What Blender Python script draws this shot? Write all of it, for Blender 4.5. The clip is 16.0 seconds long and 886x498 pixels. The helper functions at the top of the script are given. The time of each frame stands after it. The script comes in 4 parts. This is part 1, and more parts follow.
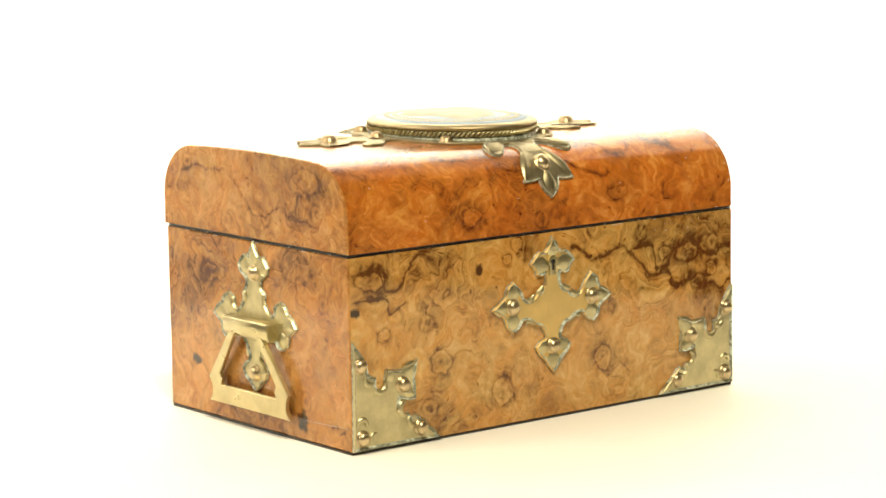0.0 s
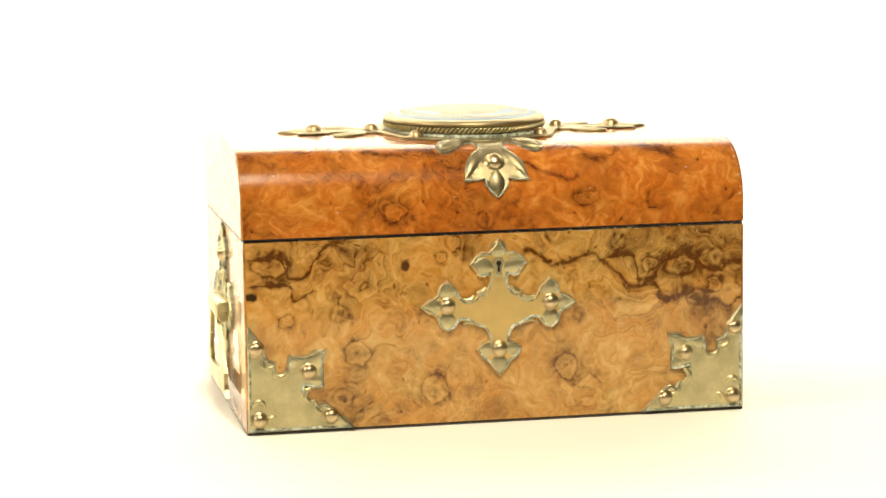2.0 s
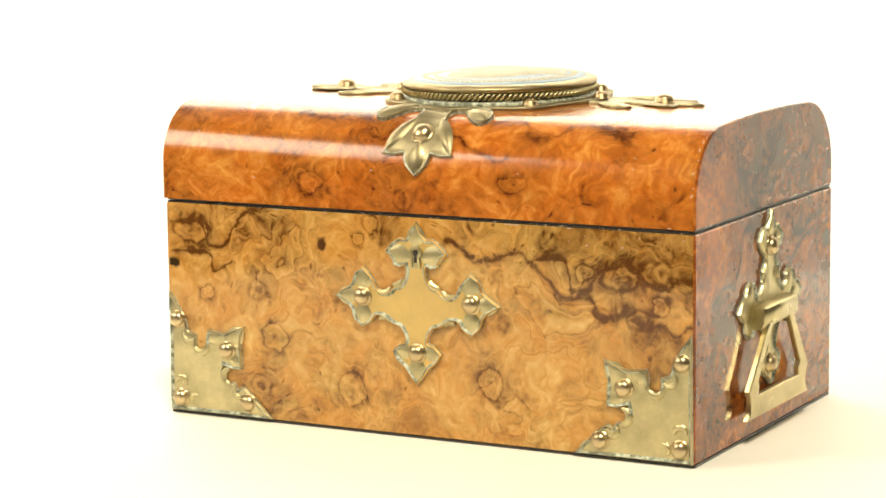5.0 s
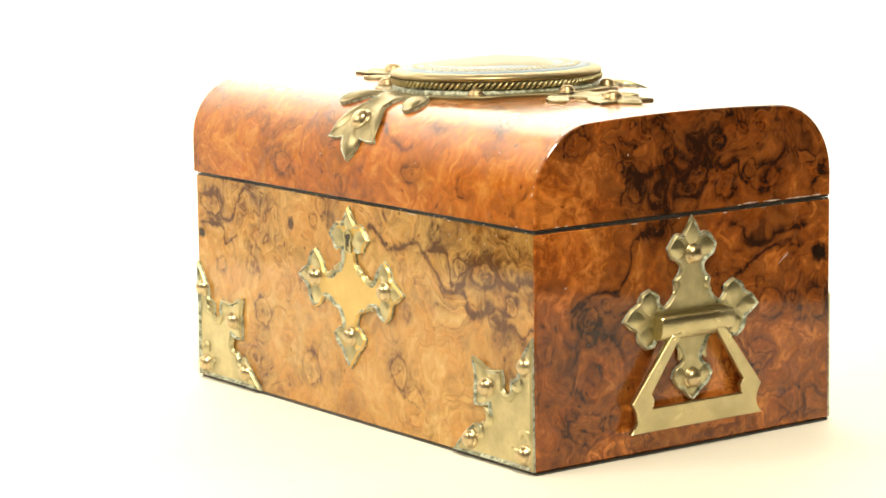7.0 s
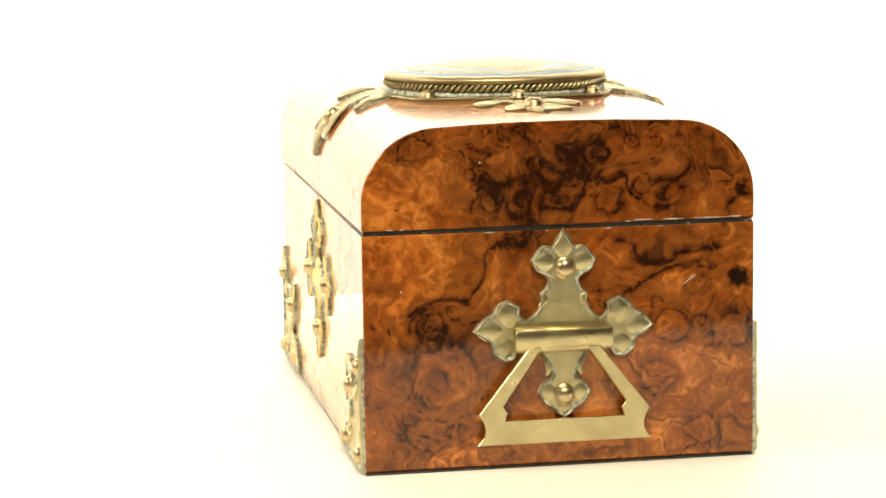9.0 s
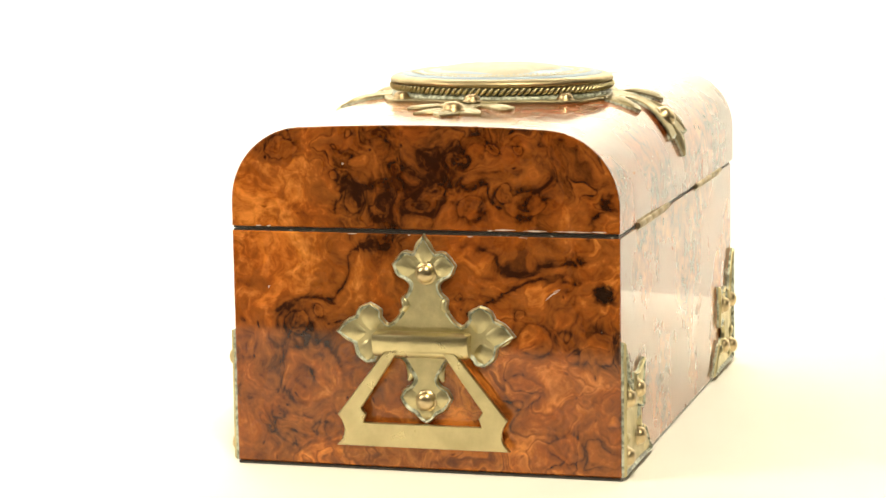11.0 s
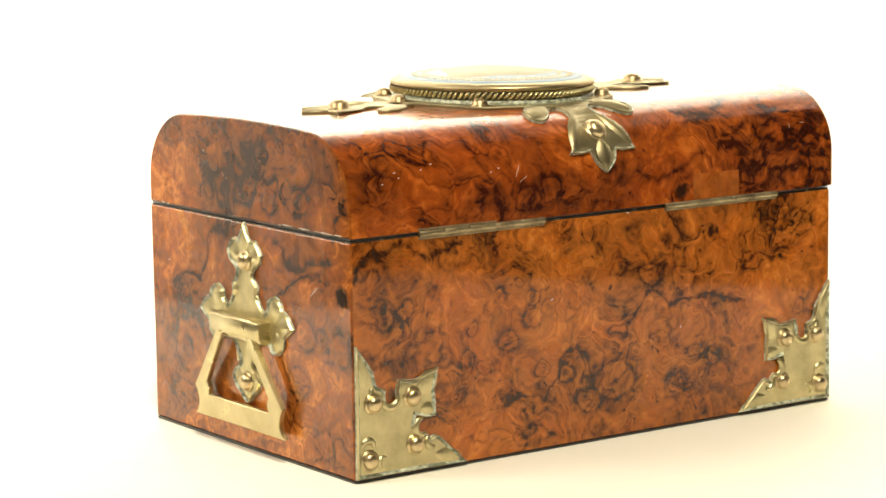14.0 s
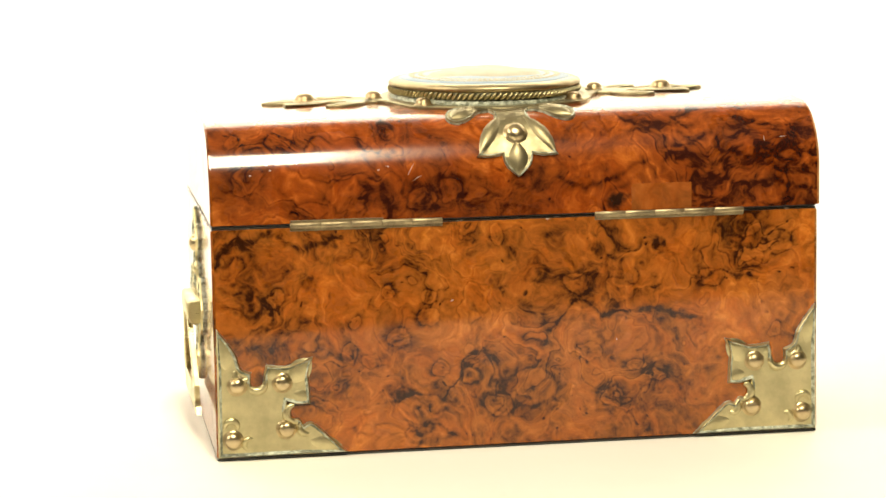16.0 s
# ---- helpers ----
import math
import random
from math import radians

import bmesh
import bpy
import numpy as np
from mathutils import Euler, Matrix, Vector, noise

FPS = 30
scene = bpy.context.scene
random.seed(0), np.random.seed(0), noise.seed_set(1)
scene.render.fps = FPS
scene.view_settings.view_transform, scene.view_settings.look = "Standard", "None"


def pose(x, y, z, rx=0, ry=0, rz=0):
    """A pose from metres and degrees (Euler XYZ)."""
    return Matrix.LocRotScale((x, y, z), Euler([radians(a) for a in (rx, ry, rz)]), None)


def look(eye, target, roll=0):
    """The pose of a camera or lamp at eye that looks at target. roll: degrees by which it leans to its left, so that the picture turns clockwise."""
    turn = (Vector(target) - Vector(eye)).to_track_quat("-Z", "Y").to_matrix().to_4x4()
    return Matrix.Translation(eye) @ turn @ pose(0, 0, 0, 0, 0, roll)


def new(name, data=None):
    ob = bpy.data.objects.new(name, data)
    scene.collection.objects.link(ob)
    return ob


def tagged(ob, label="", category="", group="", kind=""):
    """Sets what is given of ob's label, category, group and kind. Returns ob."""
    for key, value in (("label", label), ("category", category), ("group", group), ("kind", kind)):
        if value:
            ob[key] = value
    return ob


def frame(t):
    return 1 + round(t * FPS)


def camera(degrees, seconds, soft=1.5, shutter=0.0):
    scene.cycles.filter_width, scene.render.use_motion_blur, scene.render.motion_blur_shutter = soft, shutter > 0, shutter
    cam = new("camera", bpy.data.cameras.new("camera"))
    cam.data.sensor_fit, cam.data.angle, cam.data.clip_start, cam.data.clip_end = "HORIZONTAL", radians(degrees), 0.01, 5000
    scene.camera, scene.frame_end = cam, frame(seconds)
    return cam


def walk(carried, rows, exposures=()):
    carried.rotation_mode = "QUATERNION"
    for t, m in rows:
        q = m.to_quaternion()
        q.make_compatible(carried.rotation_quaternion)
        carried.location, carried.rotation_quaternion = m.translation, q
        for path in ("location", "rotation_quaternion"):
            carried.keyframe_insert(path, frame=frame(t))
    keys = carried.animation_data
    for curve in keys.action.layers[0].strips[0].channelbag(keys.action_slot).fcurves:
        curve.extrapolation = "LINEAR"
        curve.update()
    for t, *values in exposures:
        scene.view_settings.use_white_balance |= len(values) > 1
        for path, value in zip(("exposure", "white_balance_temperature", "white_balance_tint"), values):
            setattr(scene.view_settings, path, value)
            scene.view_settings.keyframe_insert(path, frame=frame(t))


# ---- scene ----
# Camera: narrow lens, carried a little closer between 2.5 and 5 s, then panned slightly.
cam = camera(19.44, 16.0, soft=1.6)
CAMERA_ROWS = [
    (0, (-0.0384, -1.3086, 0.2739), (-0.0043, -0.2133, 0.1101), -0.89),
    (0.5, (-0.0357, -1.3070, 0.2718), (0.0009, -0.2124, 0.1089), -0.82),
    (1, (-0.0299, -1.3068, 0.2685), (0.0045, -0.2124, 0.1079), -0.76),
    (1.5, (-0.0179, -1.3097, 0.2646), (0.0050, -0.2152, 0.1072), -0.74),
    (2, (-0.0032, -1.3107, 0.2640), (0.0028, -0.2166, 0.1068), -0.74),
    (2.5, (0.0114, -1.3098, 0.2674), (0.0011, -0.2169, 0.1068), -0.75),
    (3, (0.0215, -1.2903, 0.2711), (-0.0003, -0.1992, 0.1042), -0.79),
    (3.5, (0.0250, -1.2135, 0.2664), (-0.0028, -0.1244, 0.0906), -0.90),
    (3.7, (0.0234, -1.1916, 0.2631), (-0.0036, -0.1029, 0.0864), -0.91),
    (5.8, (0.0225, -1.1241, 0.2408), (-0.0060, -0.0360, 0.0736), -0.64),
    (6, (0.0231, -1.1236, 0.2408), (-0.0056, -0.0360, 0.0722), -0.63),
    (6.5, (0.0247, -1.1255, 0.2388), (-0.0041, -0.0373, 0.0701), -0.71),
    (7, (0.0255, -1.1253, 0.2381), (-0.0046, -0.0365, 0.0689), -0.78),
    (7.5, (0.0250, -1.1266, 0.2363), (-0.0055, -0.0368, 0.0688), -0.78),
    (8, (0.0234, -1.1272, 0.2368), (-0.0069, -0.0365, 0.0686), -0.77),
    (8.5, (0.0229, -1.1287, 0.2378), (-0.0082, -0.0371, 0.0689), -0.78),
    (9, (0.0233, -1.1295, 0.2367), (-0.0093, -0.0368, 0.0692), -0.81),
    (9.5, (0.0225, -1.1287, 0.2369), (-0.0103, -0.0359, 0.0698), -0.90),
    (9.7, (0.0217, -1.1255, 0.2364), (-0.0112, -0.0327, 0.0697), -0.92),
    (11.8, (0.0245, -1.1291, 0.2331), (-0.0314, -0.0365, 0.0709), -0.94),
    (12, (0.0263, -1.1301, 0.2346), (-0.0323, -0.0378, 0.0713), -0.94),
    (12.5, (0.0253, -1.1308, 0.2371), (-0.0312, -0.0387, 0.0716), -0.94),
    (13, (0.0238, -1.1301, 0.2376), (-0.0286, -0.0378, 0.0719), -0.94),
    (13.5, (0.0226, -1.1294, 0.2368), (-0.0283, -0.0370, 0.0721), -0.89),
    (14, (0.0230, -1.1285, 0.2357), (-0.0289, -0.0363, 0.0718), -0.88),
    (14.5, (0.0240, -1.1296, 0.2346), (-0.0296, -0.0375, 0.0720), -0.92),
    (15, (0.0233, -1.1292, 0.2338), (-0.0307, -0.0369, 0.0720), -0.97),
    (15.5, (0.0222, -1.1280, 0.2322), (-0.0317, -0.0355, 0.0720), -1.01),
    (16, (0.0212, -1.1280, 0.2308), (-0.0332, -0.0348, 0.0722), -0.97),
]
walk(cam, [(t, look(eye, target, roll)) for t, eye, target, roll in CAMERA_ROWS])

MM = 0.001
GROUND = -0.0018         # the table top under the casket


# ---------------------------------------------------------------- light
def area_lamp(name, eye, target, width, height, watts, colour):
    data = bpy.data.lights.new(name, "AREA")
    data.shape, data.size, data.size_y = "RECTANGLE", width, height
    data.energy, data.color = watts, colour
    ob = new(name, data)
    ob.matrix_world = look(eye, target)
    return ob


area_lamp("key_softbox", (0.12, -0.90, 1.34), (0, 0, 0.06), 0.22, 0.46, 25, (1.0, 0.90, 0.66))
# unseen fill added at the left to lift faces turned that way
area_lamp("side_fill", (-1.15, -0.45, 0.90), (0, 0, 0.06), 0.5, 0.5, 11.5, (1.0, 0.91, 0.72))
# three unseen strips added over the curved backdrop whiten it with little table spill
for turn, watts in ((-44, 12), (0, 16), (48, 6)):
    a = radians(turn)
    strip = area_lamp("backdrop_fill", (0.66 * math.sin(a), 0.66 * math.cos(a), 1.45), (1.0 * math.sin(a), 1.0 * math.cos(a), 0.18), 0.8, 0.2, watts, (1.0, 0.93, 0.78))
    strip.data.spread = radians(68)

world = bpy.data.worlds.new("studio_air")
world.use_nodes = True
world.node_tree.nodes["Background"].inputs["Color"].default_value = (1.0, 0.96, 0.9, 1)
world.node_tree.nodes["Background"].inputs["Strength"].default_value = 0.3
scene.world = world
scene.view_settings.exposure = 0.0


# ---------------------------------------------------------------- materials
class Nodes:
    """A small hand for wiring node materials."""

    def __init__(self, name):
        self.mat = bpy.data.materials.new(name)
        self.mat.use_nodes = True
        self.tree = self.mat.node_tree
        self.bsdf = self.tree.nodes["Principled BSDF"]

    def node(self, kind, **links):
        n = self.tree.nodes.new(kind)
        for key, value in links.items():
            self.put(n.inputs[int(key[1:])] if key[0] == "i" and key[1:].isdigit() else n.inputs[key.replace("_", " ")], value)
        return n

    def vector(self, op, a, b=None):
        n = self.node("ShaderNodeVectorMath", i0=a)
        n.operation = op
        if op == "SCALE":
            self.put(n.inputs["Scale"], b)
        elif b is not None:
            self.put(n.inputs[1], b)
        return n.outputs["Value"] if op == "LENGTH" else n.outputs[0]

    def put(self, socket, value):
        if isinstance(value, bpy.types.NodeSocket):
            self.tree.links.new(value, socket)
        else:
            socket.default_value = value

    def set(self, key, value):
        self.put(self.bsdf.inputs[key], value)

    def math(self, op, a, b=0.0, clamp=False):
        n = self.node("ShaderNodeMath", i0=a, i1=b)
        n.operation, n.use_clamp = op, clamp
        return n.outputs[0]

    def coords(self, offset=(0, 0, 0), scale=(1, 1, 1)):
        tc = self.node("ShaderNodeTexCoord")
        return self.node("ShaderNodeMapping", Vector=tc.outputs["Object"], Location=offset, Scale=scale).outputs[0]

    def noise(self, vec, scale, detail=3.0, rough=0.55, distort=0.0):
        return self.node("ShaderNodeTexNoise", Vector=vec, Scale=scale, Detail=detail, Roughness=rough, Distortion=distort)

    def ramp(self, fac, stops, interp="LINEAR"):
        n = self.node("ShaderNodeValToRGB", Fac=fac)
        n.color_ramp.interpolation = interp
        els = n.color_ramp.elements
        while len(els) < len(stops):
            els.new(0.5)
        for el, (pos, col) in zip(els, stops):
            el.position = pos
            el.color = (col, col, col, 1) if isinstance(col, (int, float)) else (*col, 1)
        return n.outputs[0]

    def mix(self, fac, a, b, blend="MIX"):
        n = self.node("ShaderNodeMix")
        n.data_type, n.blend_type = "RGBA", blend
        self.put(n.inputs[0], fac)
        self.put(n.inputs[6], a if isinstance(a, bpy.types.NodeSocket) else (*a, 1))
        self.put(n.inputs[7], b if isinstance(b, bpy.types.NodeSocket) else (*b, 1))
        return n.outputs[2]

    def bump(self, height, strength, distance):
        n = self.node("ShaderNodeBump", Height=height, Strength=strength, Distance=distance)
        self.set("Normal", n.outputs[0])


def placed_figure(k, drift, quiver, across, burrs, veins):
    """The burrs (u, v, ru, rv) and dark veins (axis, width, [(along, off), ...]) that the panel shows, in millimetres on its plane."""
    if not burrs and not veins:
        return None
    at = k.vector("ADD", k.node("ShaderNodeTexCoord").outputs["Object"], k.vector("SCALE", drift, 1.5))
    at = k.vector("SCALE", k.vector("ADD", at, k.vector("SCALE", quiver, 0.9)), 1000.0)
    xyz = k.node("ShaderNodeSeparateXYZ", Vector=at)
    u, v = xyz.outputs[0 if across == "x" else 1], xyz.outputs[2]
    flat = k.node("ShaderNodeCombineXYZ", X=u, Y=v, Z=0.0).outputs[0]
    near = 3.0
    for cu, cv, ru, rv in burrs:
        off = k.vector("DIVIDE", k.vector("SUBTRACT", flat, (cu, cv, 0.0)), (ru, rv, 1.0))
        near = k.math("MINIMUM", k.vector("LENGTH", off), near)
    rings = k.ramp(k.math("MULTIPLY", near, 0.5), [(0.0, 0.60), (0.06, 0.28), (0.14, 0.08), (0.25, 0.26), (0.32, 0.08), (0.42, 0.16), (0.48, 0.72), (0.56, 0.42), (0.74, 0.12), (0.88, 0.0)])
    gap = 4.0
    for axis, width, points in veins:
        run, off = (u, v) if axis == "u" else (v, u)
        lo, hi = points[0][0], points[-1][0]
        low, span = min(p[1] for p in points) - 1, max(p[1] for p in points) - min(p[1] for p in points) + 2
        path = k.ramp(k.math("DIVIDE", k.math("SUBTRACT", run, lo), hi - lo), [((p[0] - lo) / (hi - lo), (p[1] - low) / span) for p in points], "CARDINAL")
        away = k.math("ABSOLUTE", k.math("SUBTRACT", off, k.math("ADD", k.math("MULTIPLY", path, span), low)))
        past = k.math("MAXIMUM", k.math("SUBTRACT", lo, run), k.math("SUBTRACT", run, hi))
        away = k.math("ADD", away, k.math("MAXIMUM", past, 0.0))
        gap = k.math("MINIMUM", k.math("DIVIDE", away, width), gap)
    lines = k.ramp(k.math("MULTIPLY", gap, 0.25), [(0.0, 0.85), (0.16, 0.66), (0.36, 0.26), (0.85, 0.0)])
    return k.math("MAXIMUM", rings, lines)


def veneer(name, pale, mid, dark, seed, scale=1.0, red=0.35, lines=0.8, eyes=0.8, cloud=(0.38, 0.62), spots=(), regions=(), gloss=0.045, across="x", burrs=(), veins=(), flame=0.0, green=0.45, mark=0.46):
    """Polished burr walnut: clouds, wandering dark contour lines, small eyes, fine pores, old lacquer."""
    k = Nodes(name)
    base = k.coords((seed * 0.37, seed * 0.21, seed * 0.53))
    w1 = k.noise(base, 26 * scale, 3, 0.6).outputs["Color"]
    shift = k.vector("SUBTRACT", w1, (0.5, 0.5, 0.5))
    shift = k.vector("SCALE", shift, 0.045 / scale)
    warped = k.vector("ADD", base, shift)
    w2 = k.noise(warped, 95 * scale, 2, 0.5).outputs["Color"]
    shift2 = k.vector("SUBTRACT", w2, (0.5, 0.5, 0.5))
    shift2 = k.vector("SCALE", shift2, 0.0055 / scale)
    warped2 = k.vector("ADD", warped, shift2)
    w3 = k.noise(warped2, 240 * scale, 2, 0.5).outputs["Color"]
    shift3 = k.vector("SCALE", k.vector("SUBTRACT", w3, (0.5, 0.5, 0.5)), 0.0010 / scale)
    curly = k.vector("ADD", warped2, shift3)
    # broad light and dark clouds, mottled
    clouds = k.ramp(k.noise(warped, 19 * scale, 5, 0.62).outputs[0], [(cloud[0], 0.0), (cloud[1], 1.0)])
    mottle = k.ramp(k.noise(curly, 105 * scale, 5, 0.7).outputs[0], [(0.34, 0.0), (0.66, 1.0)])
    # regions shift the tone inside placed ellipsoids with wandering edges
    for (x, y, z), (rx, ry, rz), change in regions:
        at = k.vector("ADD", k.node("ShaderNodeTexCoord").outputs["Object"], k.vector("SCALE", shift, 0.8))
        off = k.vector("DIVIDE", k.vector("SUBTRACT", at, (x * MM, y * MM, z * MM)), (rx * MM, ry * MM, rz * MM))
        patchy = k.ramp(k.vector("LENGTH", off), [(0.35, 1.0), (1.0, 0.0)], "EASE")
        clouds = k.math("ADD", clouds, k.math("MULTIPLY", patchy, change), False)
    # nested bands and the dark lines that follow them
    field = k.noise(curly, 25 * scale, 2.5, 0.55).outputs[0]
    bands = k.math("ADD", k.math("MULTIPLY", k.math("SINE", k.math("MULTIPLY", field, 62.0)), 0.5), 0.5)
    thin = k.math("ABSOLUTE", k.math("SINE", k.math("MULTIPLY", field, 36.0)))
    thin = k.ramp(thin, [(0.03, 1.0), (0.18, 0.62), (0.50, 0.0)])
    area = k.ramp(k.noise(base, 15 * scale, 2).outputs[0], [(0.40, 0.10), (0.60, 1.0)])
    thin = k.math("MULTIPLY", thin, area)
    # eyes: small ringed discs in clumps, and pin knots
    gentle = k.vector("ADD", base, k.vector("SCALE", shift2, 0.8))
    clump = k.ramp(k.noise(base, 27 * scale, 2).outputs[0], [(0.35, 0.0), (0.50, 1.0)])
    eye = None
    for size, turns in ((62, 26.0), (115, 20.0)):
        vor = k.node("ShaderNodeTexVoronoi", Vector=gentle, Scale=size * scale, Randomness=1.0).outputs["Distance"]
        rings = k.math("ADD", k.math("MULTIPLY", k.math("SINE", k.math("MULTIPLY", vor, turns)), 0.5), 0.5)
        ring = k.math("MULTIPLY", rings, k.ramp(vor, [(0.24, 1.0), (0.40, 0.0)]))
        eye = ring if eye is None else k.math("MAXIMUM", eye, k.math("MULTIPLY", ring, 0.8))
    eye = k.math("MULTIPLY", eye, clump)
    dots = k.node("ShaderNodeTexVoronoi", Vector=warped, Scale=120 * scale, Randomness=1.0).outputs["Distance"]
    dots = k.math("MULTIPLY", k.ramp(dots, [(0.05, 1.0), (0.14, 0.0)]), clump)
    figure = placed_figure(k, shift2, shift3, across, burrs, veins)
    tone = k.math("ADD", k.math("MULTIPLY", clouds, 0.46), k.math("MULTIPLY", mottle, 0.33))
    tone = k.math("ADD", tone, k.math("MULTIPLY", bands, 0.23))
    loss = k.math("ADD", k.math("MULTIPLY", thin, lines * 0.62), k.math("MULTIPLY", eye, eyes * 0.46))
    loss = k.math("ADD", loss, k.math("MULTIPLY", dots, 0.45))
    if figure is not None:
        loss = k.math("ADD", loss, k.math("MULTIPLY", figure, mark))
    if flame:
        streaks = k.vector("MULTIPLY", warped, (0.28, 1.0, 1.25))
        streaks = k.ramp(k.noise(streaks, 120, 4, 0.6, 0.6).outputs[0], [(0.44, 0.0), (0.60, 1.0)])
        side = k.node("ShaderNodeSeparateXYZ", Vector=base).outputs[0]
        side = k.ramp(k.math("MULTIPLY", k.math("SUBTRACT", -seed * -0.37, side), 8.0), [(0.0, 0.0), (0.5, 1.0)])
        loss = k.math("ADD", loss, k.math("MULTIPLY", k.math("MULTIPLY", streaks, side), flame))
    tone = k.math("SUBTRACT", tone, loss, True)
    pores = k.noise(base, 900, 3, 0.7).outputs[0]
    tone = k.math("ADD", tone, k.math("MULTIPLY", k.math("SUBTRACT", pores, 0.5), 0.22), True)
    grit = k.noise(warped2, 300, 4, 0.65).outputs[0]
    tone = k.math("ADD", tone, k.math("MULTIPLY", k.math("SUBTRACT", grit, 0.50), 0.62), True)
    colour = k.ramp(tone, [(0.0, dark), (0.34, [0.6 * m + 0.4 * d for m, d in zip(mid, dark)]), (0.62, mid), (1.0, pale)])
    blush = k.ramp(k.noise(base, 9 * scale, 2).outputs[0], [(0.4, 0.0), (0.62, 1.0)])
    colour = k.mix(k.math("MULTIPLY", blush, red), colour, (1.0, 0.72, 0.55), "MULTIPLY")
    flecks = k.ramp(k.noise(warped2, 70 * scale, 4, 0.62).outputs[0], [(0.44, 0.0), (0.62, 1.0)])
    colour = k.mix(k.math("MULTIPLY", flecks, 0.55), colour, (0.92, 0.70, 0.42), "MULTIPLY")
    olive = k.ramp(k.noise(warped, 48 * scale, 3, 0.6).outputs[0], [(0.50, 0.0), (0.68, 1.0)])
    colour = k.mix(k.math("MULTIPLY", olive, green), colour, (0.80, 0.95, 1.0), "MULTIPLY")
    for (x, y, z), (sx, sy, sz), tint in spots:
        place = k.node("ShaderNodeTexCoord").outputs["Object"]
        off = k.vector("SUBTRACT", place, (x * MM, y * MM, z * MM))
        off = k.vector("DIVIDE", off, (sx * MM, sy * MM, sz * MM))
        size = k.vector("LENGTH", off)
        ragged = k.math("ADD", size, k.math("MULTIPLY", k.math("SUBTRACT", k.noise(base, 260, 3).outputs[0], 0.5), 1.5))
        colour = k.mix(k.ramp(ragged, [(0.55, 0.95), (1.0, 0.0)]), colour, tint)
    k.set("Base Color", colour)
    smear = k.noise(base, 24, 4, 0.6).outputs[0]
    k.set("Roughness", k.ramp(smear, [(0.3, 0.20), (0.7, 0.34)]))
    k.set("IOR", 1.5)
    k.set("Specular IOR Level", 0.06)
    k.set("Coat Weight", 1.0)
    k.set("Coat Roughness", k.ramp(smear, [(0.35, gloss), (0.7, gloss + 0.06)]))
    k.set("Coat IOR", 1.43)
    wave = k.math("ADD", k.noise(base, 38, 2).outputs[0], k.math("MULTIPLY", pores, 0.05))
    k.bump(wave, 0.12, 0.0012)
    return k.mat


def metal(name, bright, dull, rough, patina=0.35, seed=0.0):
    """Old brass: brushed tone, brown and green tarnish, fine scratches."""
    k = Nodes(name)
    base = k.coords((seed, seed * 0.7, 0))
    cloudy = k.noise(base, 120, 4, 0.6).outputs[0]
    fine = k.noise(base, 1400, 3, 0.7).outputs[0]
    fac = k.ramp(cloudy, [(0.36, 0.0), (0.68, patina)])
    colour = k.mix(fac, bright, dull)
    colour = k.mix(k.ramp(fine, [(0.58, 0.0), (0.75, 0.35)]), colour, dull)
    k.set("Base Color", colour)
    k.set("Metallic", 1.0)
    k.set("Roughness", k.ramp(cloudy, [(0.3, rough), (0.7, rough + 0.14)]))
    k.bump(k.math("ADD", k.math("MULTIPLY", k.noise(base, 210, 2).outputs[0], 1.0), k.math("MULTIPLY", fine, 0.12)), 0.30, 0.0006)
    return k.mat


def plain(name, a, b, scale, rough, bump=0.0, detail=4, coat=0.0, span=(0.35, 0.65)):
    k = Nodes(name)
    base = k.coords()
    n = k.noise(base, scale, detail, 0.6).outputs[0]
    k.set("Base Color", k.mix(k.ramp(n, [(span[0], 0.0), (span[1], 1.0)]), a, b))
    k.set("Roughness", rough)
    k.set("Coat Weight", coat)
    k.set("Specular IOR Level", 0.5 if rough < 0.7 else 0.2)
    if bump:
        k.bump(k.noise(base, scale * 6, 3).outputs[0], bump, 0.0006)
    return k.mat


# burrs and veins of each panel, in millimetres on its plane
FRONT_BURRS = [(77, 74, 3.8, 3.8), (110, 62, 3.7, 3.8), (93, 73, 8, 5.4), (-28, 81, 2.7, 2.7), (-22, 88, 3.5, 3.5), (-70, 36, 6, 6.1), (-32, 16, 6.5, 6.7), (34, 24, 6.5, 6.6), (-105, 53, 3.8, 3.9), (-112, 80, 9.2, 5.5)]
FRONT_VEINS_A = [("u", 1.3, [(14, 84), (22, 81), (28, 76), (35, 77), (42, 80), (50, 78), (56, 73), (62, 68), (68, 62), (74, 64), (79, 62), (83, 56), (90, 58), (99, 60)]), ("u", 0.96, [(55, 78), (62, 79), (69, 77), (72, 67), (79, 66), (83, 73), (89, 78), (97, 79), (103, 73), (111, 70), (122, 73)]), ("u", 0.96, [(99, 56), (105, 53), (111, 54), (118, 51), (123, 55)]), ("u", 0.8, [(-123, 83), (-115, 84), (-107, 83), (-103, 75), (-96, 74), (-91, 82), (-85, 88), (-79, 91)])]
FRONT_VEINS_B = [("u", 0.72, [(-121, 70), (-113, 72), (-104, 70), (-99, 64), (-91, 66)])]
LID_FRONT_BURRS = [(-51, 104, 6.2, 5.0), (45, 108, 6.4, 3.6)]
LID_FRONT_VEINS = [("u", 1.2, [(29, 131), (40, 132), (48, 127), (56, 126), (64, 130), (77, 131), (93, 128)]), ("u", 0.96, [(13, 126), (23, 122), (34, 117), (42, 119)]), ("u", 1.1, [(-63, 133), (-46, 131), (-30, 133)])]
